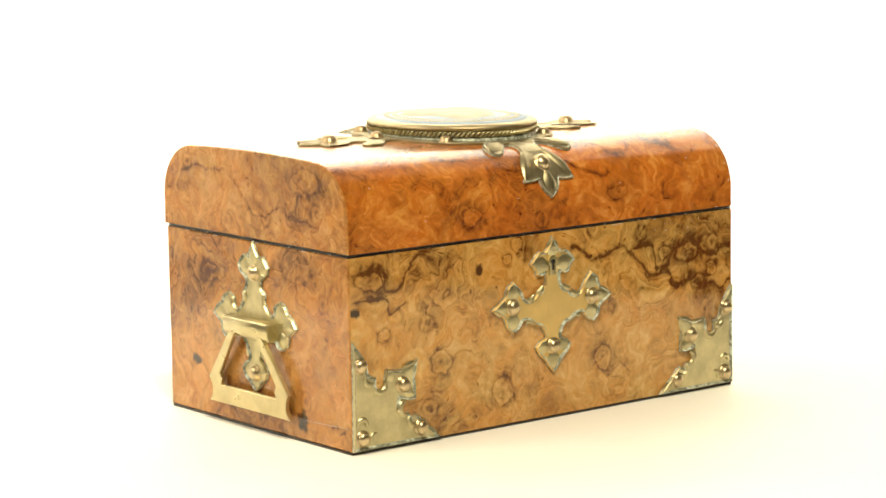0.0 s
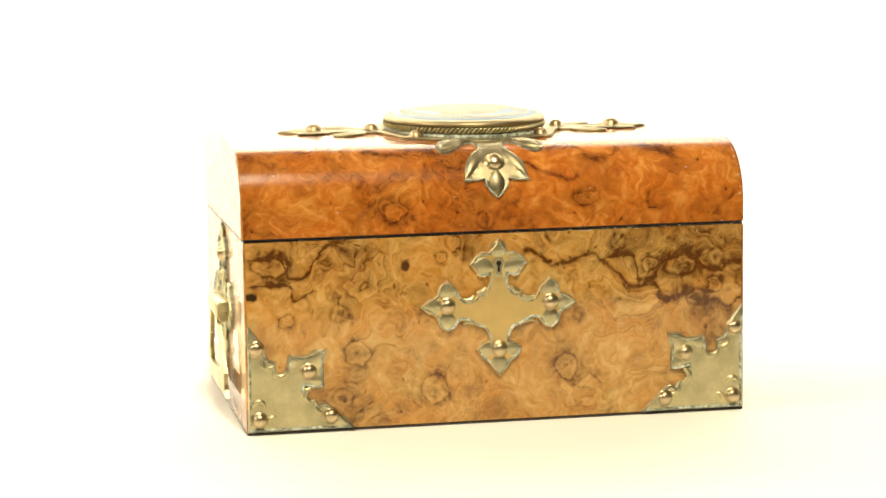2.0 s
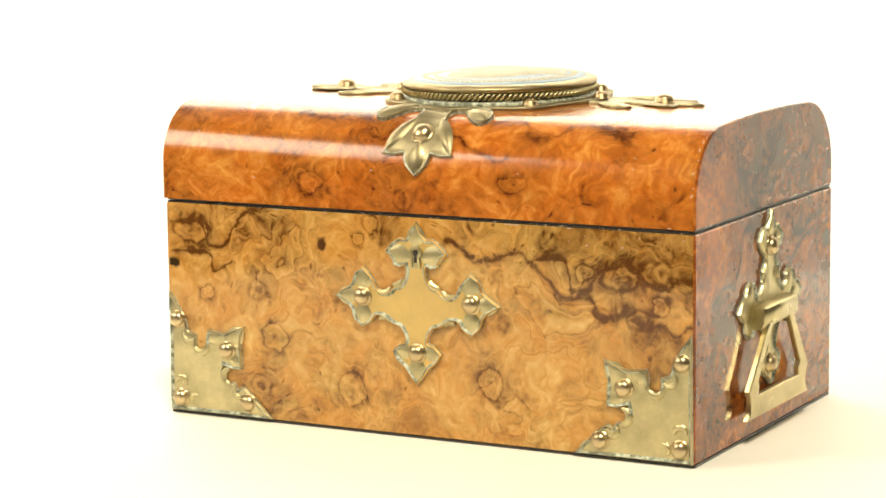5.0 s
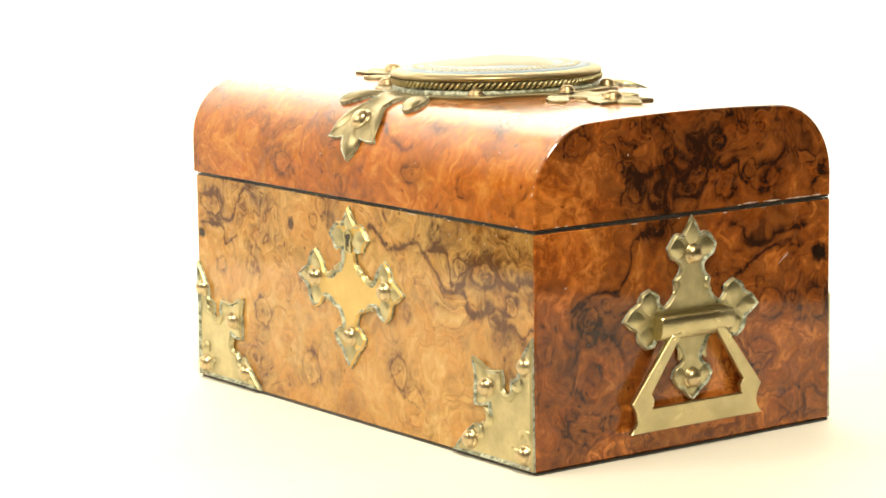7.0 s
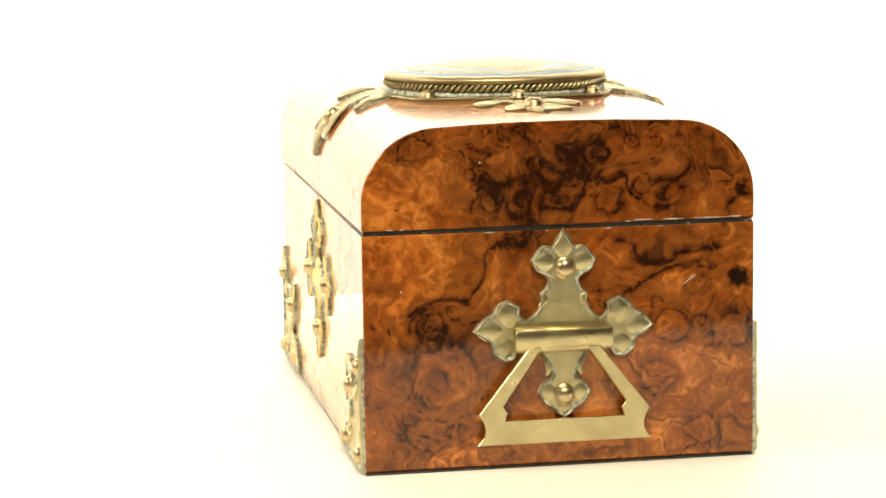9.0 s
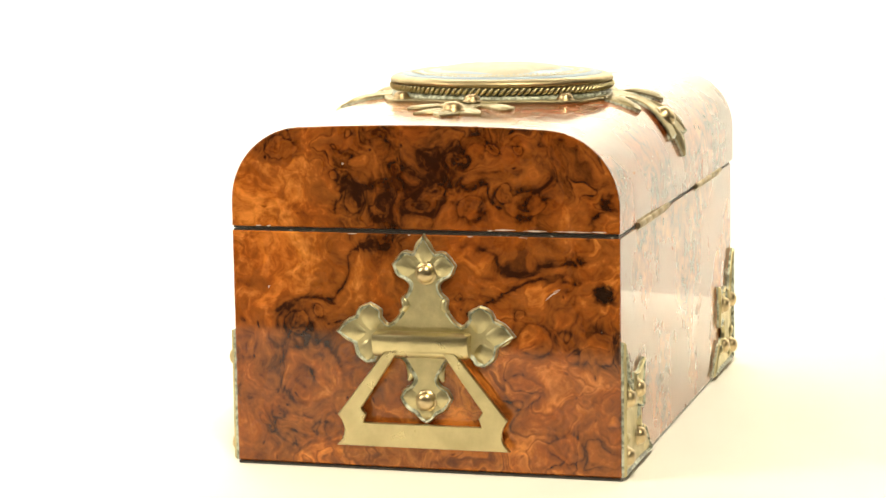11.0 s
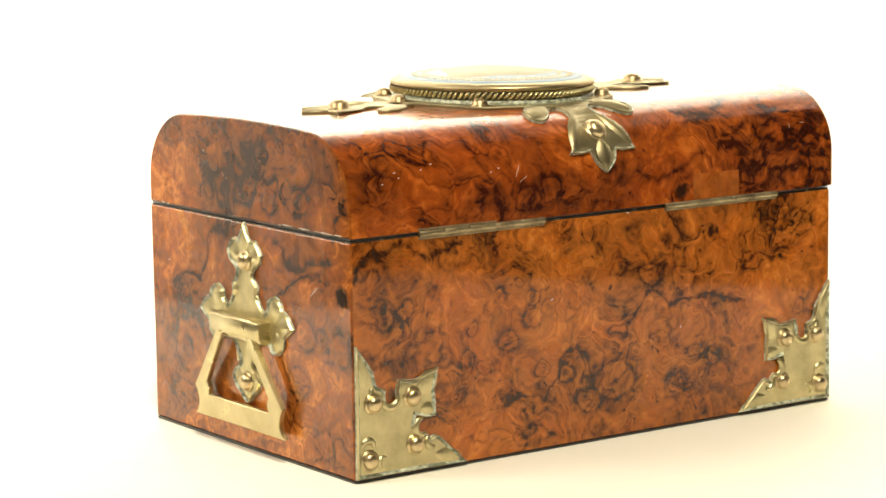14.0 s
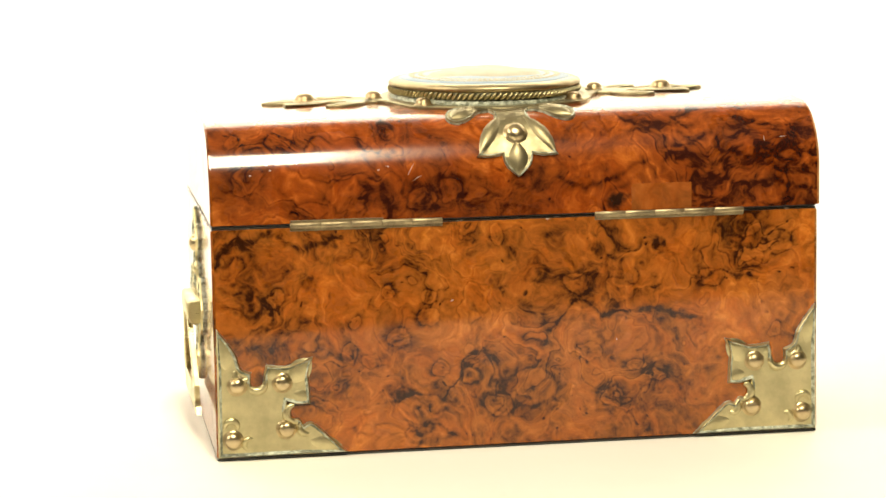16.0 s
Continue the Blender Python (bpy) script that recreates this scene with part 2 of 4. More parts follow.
END_BURRS_UPPER = [(-17, 101, 3.4, 3.4), (-10, 117, 2.6, 2.6), (3, 122, 3.5, 3.5), (13, 122, 3.9, 3.9), (6, 109, 5.4, 4.7), (0, 104, 6.5, 4.2), (20, 102, 4.9, 4.9), (41, 105, 7.8, 5.5), (41, 104, 3.6, 2.6), (33, 108, 2.9, 2.9), (28, 125, 2.8, 2.8), (38, 126, 1.9, 1.9), (-57, 125, 6.1, 5.1), (-12, 107, 1.8, 1.8), (-36, 114, 2.1, 2.1), (-27, 105, 5.2, 5.2), (-46, 36, 14, 12.5), (-45, 34, 8.6, 8), (-52, 56, 5.4, 4.9), (-42, 60, 2.8, 2.9)]
END_BURRS_LOWER = [(-54, 13, 8.9, 6.6), (-33, 15, 8.3, 5.8), (38, 62, 2.6, 2.6), (15, 68, 2.1, 2.2), (57, 10, 7.3, 5.3), (69, 49, 8.1, 6.4), (44, 52, 7.2, 5.8), (39, 32, 7.8, 6.1)]
END_VEINS_A = [("u", 1.1, [(-36, 102), (-34, 107), (-31, 110), (-25, 108), (-18, 112), (-8, 110), (-1, 110), (2, 115), (10, 115), (15, 110), (25, 111), (29, 105)]), ("v", 0.99, [(91, 65), (100, 69), (108, 74)]), ("u", 1.1, [(-60, 61), (-53, 65), (-43, 66), (-36, 68), (-31, 79), (-26, 86), (-16, 88)]), ("u", 1.1, [(15, 88), (27, 85), (38, 77), (49, 81), (64, 82)])]
END_VEINS_B = [("u", 0.93, [(18, 60), (26, 65), (35, 71), (47, 75), (61, 74)])]
BACK_BURRS_UPPER = [(54, 65, 2.5, 2.5), (37, 62, 3.7, 3.7), (44, 69, 2.1, 2.1), (50, 46, 5.7, 5.3), (71, 40, 3.4, 3.9), (62, 36, 4.1, 3.5), (68, 53, 2.5, 2.5), (38, 54, 5.3, 3), (33, 33, 3.2, 3.2), (21, 29, 3.5, 3.5), (42, 16, 12.2, 6.7), (43, 16, 6.9, 3.3), (100, 63, 4.1, 4.1), (51, 3, 11, 4.2), (9, 16, 6.1, 5.1), (-41, 62, 6.1, 5.1), (-24, 65, 6.5, 4.2), (-38, 17, 4.7, 4.7), (-28, 36, 6.1, 3.7), (-4, 23, 11.7, 7.7)]
BACK_BURRS_LOWER = [(-80, 65, 6, 4.2), (-98, 73, 3.6, 3.5), (-49, 31, 4.8, 2.1), (-56, 26, 5, 2.6), (-107, 42, 3.1, 3.1), (-97, 73, 4.8, 4.7), (-94, 86, 7.2, 5.1), (-109, 79, 6.3, 4.7), (9, 86, 3, 3.7)]
BACK_VEINS_A = [("u", 0.81, [(10, 34), (16, 38), (22, 36), (27, 28), (31, 21)]), ("u", 0.74, [(28, 4), (34, 9), (47, 8), (56, 11), (63, 7), (70, 9)]), ("u", 0.81, [(-76, 48), (-68, 50), (-57, 53), (-45, 53), (-33, 53), (-25, 58), (-18, 54), (-13, 46)]), ("u", 0.74, [(-101, 54), (-100, 64), (-90, 65), (-83, 69), (-76, 64)])]
BACK_VEINS_B = [("u", 1.1, [(75, 87), (84, 84), (93, 85), (100, 89), (111, 87), (119, 84), (123, 77)]), ("u", 0.87, [(-66, 75), (-57, 81), (-47, 78), (-38, 81), (-33, 89)])]
LID_BACK_BURRS = [(115, 125, 3.7, 3.7), (97, 126, 5, 2), (111, 111, 6.7, 5), (114, 110, 1.5, 1.5), (107, 111, 2, 2), (69, 105, 8.4, 6.4), (84, 99, 7.7, 3.7), (53, 129, 2.9, 2.9), (40, 101, 6.9, 5.5), (28, 105, 4.5, 4.4)]
LID_BACK_VEINS_A = [("v", 1.2, [(95, 53), (104, 55), (114, 59), (128, 66)]), ("v", 0.96, [(97, 64), (105, 61), (110, 65)]), ("u", 0.84, [(76, 124), (81, 126), (89, 120), (102, 124), (111, 122)]), ("u", 1.1, [(-75, 133), (-66, 128), (-59, 127), (-51, 128), (-45, 132)])]
LID_BACK_VEINS_B = [("u", 1.1, [(-126, 116), (-117, 118), (-106, 116), (-95, 114), (-87, 118), (-80, 124), (-73, 120)]), ("u", 0.96, [(-86, 114), (-77, 113), (-68, 117), (-59, 114)]), ("u", 1.1, [(-120, 126), (-107, 126), (-99, 127), (-90, 131)]), ("u", 1.3, [(-46, 106), (-38, 102), (-34, 97)])]
LID_BACK_VEINS_C = [("u", 0.96, [(-122, 101), (-106, 104), (-93, 104), (-84, 106), (-75, 105)]), ("u", 0.96, [(-54, 115), (-40, 108), (-28, 105), (-17, 108)])]
LEFT_BURRS = [(-5, 103, 10.6, 6.1), (-45, 124, 13.6, 6.4), (39, 73, 7.1, 5.2), (-35, 82, 12.1, 8.2)]
LEFT_VEINS = [("u", 0.87, [(-56, 105), (-40, 107), (-22, 110), (-2, 105), (7, 116), (19, 123)]), ("u", 0.74, [(26, 125), (46, 126), (62, 122)]), ("u", 0.74, [(-63, 123), (-48, 119), (-36, 126)])]

# tone lowered at the top corners and top edge, raised low down
FRONT_WOOD = veneer("burr_walnut_front", (0.67, 0.420, 0.140), (0.53, 0.285, 0.074), (0.100, 0.036, 0.007), 1.0, mark=0.72, burrs=FRONT_BURRS, veins=FRONT_VEINS_A + FRONT_VEINS_B, red=0.12, lines=0.5, eyes=0.7, cloud=(0.31, 0.58),
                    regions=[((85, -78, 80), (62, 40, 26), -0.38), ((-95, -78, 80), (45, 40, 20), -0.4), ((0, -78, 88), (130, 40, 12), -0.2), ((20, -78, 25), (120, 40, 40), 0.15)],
                    spots=[((-121.8, -78, 65.7), (3.4, 3, 2.6), (0.012, 0.007, 0.004)), ((-45.7, -78, 78.1), (3.0, 3, 4.2), (0.06, 0.018, 0.006))])
LID_FRONT_WOOD = veneer("burr_walnut_lid_front", (0.68, 0.310, 0.066), (0.50, 0.165, 0.024), (0.10, 0.024, 0.005), 2.3, mark=0.55, burrs=LID_FRONT_BURRS, veins=LID_FRONT_VEINS, gloss=0.12, red=0.25, lines=0.5, eyes=0.45, cloud=(0.38, 0.62))
# dark above, pale below: veneer figure plus the table's reflection painted in
END_WOOD = veneer("burr_walnut_end", (0.66, 0.240, 0.045), (0.29, 0.086, 0.015), (0.026, 0.008, 0.003), 3.7, green=0.15, mark=0.55, burrs=END_BURRS_UPPER + END_BURRS_LOWER, veins=END_VEINS_A + END_VEINS_B, across="y", lines=0.7, eyes=0.45, cloud=(0.38, 0.64),
                  regions=[((125, 20, 115), (40, 75, 45), -0.45), ((125, 45, 78), (40, 45, 18), -0.3), ((125, 20, 22), (40, 110, 44), 0.55), ((125, -62, 100), (40, 26, 40), 0.3)],
                  spots=[((125, 72, 70.7), (4, 5.5, 4.5), (0.006, 0.004, 0.003))])
LEFT_WOOD = veneer("burr_walnut_left", (0.62, 0.335, 0.110), (0.46, 0.215, 0.058), (0.09, 0.028, 0.008), 5.2, burrs=LEFT_BURRS, veins=LEFT_VEINS, across="y", red=0.1, lines=0.6, eyes=0.7, cloud=(0.32, 0.58),
                   spots=[((-125, 52.9, 26.5), (3, 5, 3), (0.012, 0.010, 0.010)), ((-125, -38.8, 8.6), (3, 5, 6.5), (0.012, 0.010, 0.010))])
BACK_WOOD = veneer("burr_walnut_back", (0.69, 0.238, 0.033), (0.43, 0.126, 0.016), (0.030, 0.009, 0.003), 7.9, green=0.15, burrs=BACK_BURRS_UPPER + BACK_BURRS_LOWER, veins=BACK_VEINS_A + BACK_VEINS_B, scale=1.15, red=0.2, lines=0.55, eyes=0.5, cloud=(0.40, 0.66))
LID_BACK_WOOD = veneer("burr_walnut_lid_back", (0.62, 0.180, 0.026), (0.31, 0.072, 0.010), (0.030, 0.006, 0.003), 9.4, green=0.15, burrs=LID_BACK_BURRS, veins=LID_BACK_VEINS_A + LID_BACK_VEINS_B + LID_BACK_VEINS_C, flame=0.36, scale=0.85, lines=0.6, eyes=0.4, cloud=(0.40, 0.60), gloss=0.10,
                       spots=[((-40, 76, 99), (6, 5, 4.5), (0.010, 0.006, 0.004))], regions=[((-90, 70, 115), (70, 50, 40), -0.12)])
PATCH_WOOD = veneer("walnut_patch", (0.46, 0.150, 0.030), (0.32, 0.095, 0.018), (0.08, 0.020, 0.006), 4.4, lines=0.1, eyes=0.1)
EBONY = plain("ebonised_edge", (0.010, 0.008, 0.007), (0.030, 0.022, 0.018), 300, 0.30, 0.1, coat=0.4)
CORE = plain("carcass_pine", (0.05, 0.03, 0.02), (0.08, 0.05, 0.03), 60, 0.7)
BRASS = metal("aged_brass", (0.64, 0.555, 0.315), (0.38, 0.34, 0.20), 0.34, 0.6)
# darkened copy of the brass; its colour offsets the backdrop's bright reflection
LID_BRASS = metal("darkened_lid_brass", (0.41, 0.345, 0.20), (0.23, 0.195, 0.115), 0.38, 0.7, 3.1)
YELLOW_BRASS = metal("yellow_brass", (0.80, 0.58, 0.23), (0.62, 0.47, 0.21), 0.40, 0.4, 0.6)
BRASS_FLAT = metal("polished_brass", (0.61, 0.52, 0.29), (0.42, 0.36, 0.20), 0.26, 0.5, 0.4)
STUD_BRASS = metal("rosy_brass_stud", (0.62, 0.49, 0.29), (0.43, 0.33, 0.18), 0.27, 0.3, 0.9)
# darkened copy of the stud brass, against the same reflection
TOP_STUD_BRASS = metal("darkened_top_stud", (0.46, 0.345, 0.20), (0.30, 0.22, 0.12), 0.33, 0.4, 4.3)
GILT = metal("gilt_rim", (0.44, 0.35, 0.20), (0.28, 0.23, 0.13), 0.36, 0.4, 1.7)
HINGE = metal("worn_hinge_brass", (0.46, 0.37, 0.22), (0.16, 0.12, 0.075), 0.42, 0.8, 2.2)
# real verdigris, with the rims' shadows and highlights also put into its colours
VERDIGRIS_SHADED = plain("verdigris_shaded_edge", (0.15, 0.16, 0.11), (0.60, 0.63, 0.51), 420, 0.36, 0.4, span=(0.40, 0.62))
WORN = plain("worn_black_edge", (0.025, 0.02, 0.016), (0.42, 0.37, 0.30), 420, 0.4, 0.2, detail=6, span=(0.60, 0.70))
BARE = plain("bruised_lacquer", (0.36, 0.27, 0.19), (0.62, 0.54, 0.44), 500, 0.5, 0.2)
CERAMIC = plain("pale_blue_ceramic", (0.30, 0.40, 0.53), (0.35, 0.45, 0.57), 60, 0.55, 0.03)
RELIEF = plain("cream_ceramic_relief", (0.50, 0.465, 0.36), (0.58, 0.54, 0.43), 140, 0.6, 0.05)
PAPER = plain("matt_white", (0.86, 0.842, 0.785), (0.89, 0.872, 0.82), 7, 0.62, 0.02)
STEEL = plain("grey_steel", (0.30, 0.30, 0.30), (0.36, 0.36, 0.36), 50, 0.4)
WALL = plain("warm_grey_paint", (0.27, 0.25, 0.225), (0.31, 0.29, 0.26), 6, 0.8, 0.05)
# unseen floor, near black so the upper panels reflect darkness
FLOOR = plain("dark_floor", (0.030, 0.026, 0.023), (0.045, 0.038, 0.033), 120, 0.95, 0.2)


# ---------------------------------------------------------------- mesh helpers
def part(name, bm, material, parent, label=""):
    """Links a bmesh as one mesh object under a thing or part."""
    bmesh.ops.recalc_face_normals(bm, faces=bm.faces[:])
    mesh = bpy.data.meshes.new(name)
    bm.to_mesh(mesh)
    bm.free()
    for m in material if isinstance(material, (list, tuple)) else [material]:
        mesh.materials.append(m)
    ob = new(name, mesh)
    ob.parent = parent
    return tagged(ob, label)


def shade_smooth(ob, degrees=35):
    """Smooth faces, with edges sharper than the angle kept."""
    mesh = ob.data
    bm = bmesh.new()
    bm.from_mesh(mesh)
    for f in bm.faces:
        f.smooth = True
    for e in bm.edges:
        e.smooth = not (len(e.link_faces) == 2 and e.calc_face_angle(0) > radians(degrees))
    bm.to_mesh(mesh)
    bm.free()
    return ob


def add_box(bm, lo, hi, bevel=0.0, slot=0):
    verts = [bm.verts.new((x, y, z)) for x in (lo[0], hi[0]) for y in (lo[1], hi[1]) for z in (lo[2], hi[2])]
    faces = [bm.faces.new([verts[i] for i in q]) for q in ((0, 1, 3, 2), (4, 6, 7, 5), (0, 4, 5, 1), (2, 3, 7, 6), (0, 2, 6, 4), (1, 5, 7, 3))]
    for f in faces:
        f.material_index = slot
    if bevel:
        edges = list({e for f in faces for e in f.edges})
        bmesh.ops.bevel(bm, geom=edges, offset=bevel, segments=2, affect="EDGES", profile=0.6)
    return bm


def boxed(lo, hi, bevel=0.0):
    return add_box(bmesh.new(), [c * MM for c in lo], [c * MM for c in hi], bevel * MM)


def flowing(points, steps=4):
    """A closed outline through the points; those with a third entry are sharp tips."""
    out, n = [], len(points)
    for i in range(n):
        p0, p1, p2, p3 = (points[(i + j) % n] for j in (-1, 0, 1, 2))
        a, b = Vector(p1[:2]), Vector(p2[:2])
        ta = (b - a) if len(p1) > 2 else (b - Vector(p0[:2])) * 0.5
        tb = (b - a) if len(p2) > 2 else (Vector(p3[:2]) - a) * 0.5
        for s in range(steps):
            t = s / steps
            out.append((2 * t**3 - 3 * t**2 + 1) * a + (t**3 - 2 * t**2 + t) * ta + (3 * t**2 - 2 * t**3) * b + (t**3 - t**2) * tb)
    return out


def mirrored(half):
    """Closes a right half outline, listed from top to bottom on the axis, into a whole one."""
    return list(half) + [(-p[0], *p[1:]) for p in reversed(half) if abs(p[0]) > 1e-6]


def inset_loop(loop, d):
    n, out = len(loop), []
    area = sum(loop[i].x * loop[(i + 1) % n].y - loop[(i + 1) % n].x * loop[i].y for i in range(n))
    side = 1 if area > 0 else -1
    for i in range(n):
        e1, e2 = (loop[i] - loop[i - 1]), (loop[(i + 1) % n] - loop[i])
        n1, n2 = Vector((-e1.y, e1.x)).normalized() * side, Vector((-e2.y, e2.x)).normalized() * side
        m = n1 + n2
        m = m / max(0.55, m.length_squared / 2) if m.length > 1e-6 else n1
        out.append(loop[i] + m * d)
    return out


def sheet(bm, loop, heights, holes=None):
    """An embossed plate in flat millimetres: rings (inset, height), the last one filled. Side faces take slot 1."""
    rings = []
    for d, h in heights:
        rings.append([bm.verts.new((p.x, p.y, h)) for p in (inset_loop(loop, d) if d else loop)])
    n = len(loop)
    for r, (a, b) in enumerate(zip(rings, rings[1:])):
        for i in range(n):
            f = bm.faces.new((a[i], a[(i + 1) % n], b[(i + 1) % n], b[i]))
            f.material_index = 1 if r in (0, 2) else 0
            f.smooth = r > 0
    edges = [bm.edges.get((rings[-1][i], rings[-1][(i + 1) % n])) for i in range(n)]
    bmesh.ops.triangle_fill(bm, edges=edges, use_beauty=True)
    return bm


def leaf(bm, base, tip, width, h0, rise, steps=7):
    """An embossed leaf with a ridge, from base to tip in flat millimetres."""
    a, b = Vector(base), Vector(tip)
    way = b - a
    side = Vector((-way.y, way.x)).normalized()
    rows = []
    for i in range(steps + 1):
        t = i / steps
        w = width * 0.5 * math.sin(math.pi * min(1, t * 0.94 + 0.05)) ** 0.8
        h = h0 + 0.62 * rise * math.sin(math.pi * (0.12 + 0.8 * t)) ** 0.7
        c = a + way * t
        rows.append([bm.verts.new((*(c + side * w * s), h0 + (h - h0) * k)) for s, k in ((-1, 0.0), (-0.55, 0.72), (0, 1.0), (0.55, 0.72), (1, 0.0))])
    for r, s in zip(rows, rows[1:]):
        for j in range(4):
            bm.faces.new((r[j], r[j + 1], s[j + 1], s[j])).smooth = True


def curl(bm, centre, radius, a0, a1, tube, h0, steps=9):
    """A raised scroll: a half-round ridge along an arc."""
    rows = []
    for i in range(steps + 1):
        a = radians(a0 + (a1 - a0) * i / steps)
        w = 1.3 * tube * (0.35 + 0.65 * math.sin(math.pi * (i + 0.5) / (steps + 1)))
        ring = []
        for j in range(5):
            g = math.pi * j / 4
            r = radius + w * math.cos(g)
            ring.append(bm.verts.new((centre[0] + r * math.cos(a), centre[1] + r * math.sin(a), h0 - 0.1 + 0.9 * w * math.sin(g))))
        rows.append(ring)
    for r, s in zip(rows, rows[1:]):
        for j in range(4):
            bm.faces.new((r[j], r[j + 1], s[j + 1], s[j])).smooth = True


class Relief:
    """Embossed leaves and scrolls of one plate, each a part of its own."""

    def __init__(self):
        self.pieces = []

    def leaf(self, *args):
        bm = bmesh.new()
        leaf(bm, *args)
        self.pieces.append(("leaf", bm))

    def curl(self, *args):
        bm = bmesh.new()
        curl(bm, *args)
        self.pieces.append(("scroll", bm))

    def attach(self, plate, place, material):
        for name, bm in self.pieces:
            part(name, mapped(bm, place), material, plate)


def mapped(bm, place):
    for v in bm.verts:
        v.co = Vector(place(v.co.x, v.co.y, v.co.z)) * MM
    return bm


# ---------------------------------------------------------------- the studio
def build_studio():
    # white cloth hung in a curve behind the table
    bm = bmesh.new()
    turns = [radians(-80 + 147 * i / 48) for i in range(49)]
    zs = [-0.74 + 2.6 * i / 12 for i in range(13)]
    grid = [[bm.verts.new(((1.0 + 0.004 * math.sin(9 * a + 0.8 * z)) * math.sin(a), (1.0 + 0.004 * math.sin(9 * a + 0.8 * z)) * math.cos(a), z)) for z in zs] for a in turns]
    for a, b in zip(grid, grid[1:]):
        for j in range(12):
            bm.faces.new((a[j], a[j + 1], b[j + 1], b[j])).smooth = True
    cloth = part("backdrop", bm, PAPER, None)
    solid = cloth.modifiers.new("thickness", "SOLIDIFY")
    solid.thickness = 0.002
    tagged(cloth, "plain white studio backdrop curving round a table", "backdrop", kind="structure")

    table = tagged(new("table"), "matt white table with rounded edges and grey legs", "table")
    table.location = (0, -0.07, -0.75 + GROUND)
    top = part("tabletop", add_box(bmesh.new(), (-0.45, -0.33, 0.71), (0.45, 0.33, 0.75)), PAPER, table)
    round_off = top.modifiers.new("rounded_edges", "BEVEL")
    round_off.width, round_off.segments = 0.018, 5
    for x in (-0.40, 0.40):
        for y in (-0.28, 0.28):
            part("leg", add_box(bmesh.new(), (x - 0.025, y - 0.025, 0), (x + 0.025, y + 0.025, 0.711), 0.003), STEEL, table)

    def slab(name, lo, hi, mat, label, cat):
        tagged(part(name, add_box(bmesh.new(), lo, hi), mat, None), label, cat, kind="structure")
    # unseen room shell added round the set, dim for the polish's reflections
    slab("floor", (-3, -4, -0.85), (3, 2, -0.75 + GROUND), FLOOR, "near-black studio floor, out of view", "floor")
    slab("ceiling", (-3, -4, 2.1), (3, 2, 2.2), WALL, "plain warm grey painted studio ceiling", "ceiling")
    slab("wall_north", (-3, 2, -0.85), (3, 2.1, 2.2), WALL, "plain warm grey painted studio wall", "wall")
    slab("wall_south", (-3, -4.1, -0.85), (3, -4, 2.2), WALL, "plain warm grey painted studio wall", "wall")
    slab("wall_west", (-3.1, -4.1, -0.85), (-3, 2.1, 2.2), WALL, "plain warm grey painted studio wall", "wall")
    slab("wall_east", (3, -4.1, -0.85), (3.1, 2.1, 2.2), WALL, "plain warm grey painted studio wall", "wall")


build_studio()

# ---------------------------------------------------------------- the casket
HX, HY = 125.0, 77.8          # half width and half depth
BODY_LOW, BODY_TOP = -0.4, 92.0
LID_LOW = 93.8
LID_SLOPE = radians(3)


def lid_shape(x):
    """Radius of the shoulder, crown, half flat, shoulder's centre and whole arc at x: the old lid is fuller at its warped end (x = -125)."""
    k = (125.0 - x) / 250.0
    r, top = 29.6 - 3.4 * k, 134.2 + 2.6 * k
    yc = HY + 0.9 * k - r
    flat = yc + r * math.sin(LID_SLOPE)
    zc = top - 0.5 * flat * math.tan(LID_SLOPE) - r * math.cos(LID_SLOPE)
    return r, top, flat, yc, zc, flat + r * (radians(90) - LID_SLOPE) + zc - LID_LOW


LID_S_MAX = lid_shape(0.0)[5]


def lid_point(s, h=0.0, x=125.0):
    """Depth, height on the lid's outside, s millimetres from the ridge towards the back (+) or front (-), h proud."""
    r, top, flat, yc, zc, whole = lid_shape(x)
    sign, s = (1 if s >= 0 else -1), abs(s) * whole / LID_S_MAX
    if s < flat:
        a = LID_SLOPE * s / flat
        y, z = s, top - 0.5 * flat * math.tan(LID_SLOPE) * (s / flat) ** 2
    else:
        a = min(radians(90), LID_SLOPE + (s - flat) / r)
        y, z = yc + r * math.sin(a), zc + r * math.cos(a)
        z -= max(0.0, s - flat - r * (radians(90) - LID_SLOPE))
    return sign * (y + h * math.sin(a)), z + h * math.cos(a)


front_place = lambda u, v, h: (u, -HY - h, v)
back_place = lambda u, v, h: (-u, HY + h, v)
right_place = lambda u, v, h: (HX + h, u, v)
lid_place = lambda u, s, h: (u, *lid_point(s, h, u))


def stud_mesh(r, rise, material=None):
    bm = bmesh.new()
    rings = []
    prof = [(1.22, 0.0), (1.20, 0.10), (1.06, 0.16), (1.0, 0.20), (0.97, 0.42), (0.86, 0.66), (0.66, 0.85), (0.36, 0.97)]
    for rr, hh in prof:
        rings.append([bm.verts.new((r * rr * math.cos(a), r * rr * math.sin(a), rise * hh)) for a in (2 * math.pi * i / 18 for i in range(18))])
    for a, b in zip(rings, rings[1:]):
        for i in range(18):
            bm.faces.new((a[i], a[(i + 1) % 18], b[(i + 1) % 18], b[i])).smooth = True
    tip = bm.verts.new((0, 0, rise))
    for i in range(18):
        bm.faces.new((rings[-1][i], rings[-1][(i + 1) % 18], tip)).smooth = True
    bmesh.ops.scale(bm, vec=(MM, MM, MM), verts=bm.verts[:])
    mesh = bpy.data.meshes.new("stud")
    bm.to_mesh(mesh)
    bm.free()
    mesh.materials.append(material or STUD_BRASS)
    return mesh


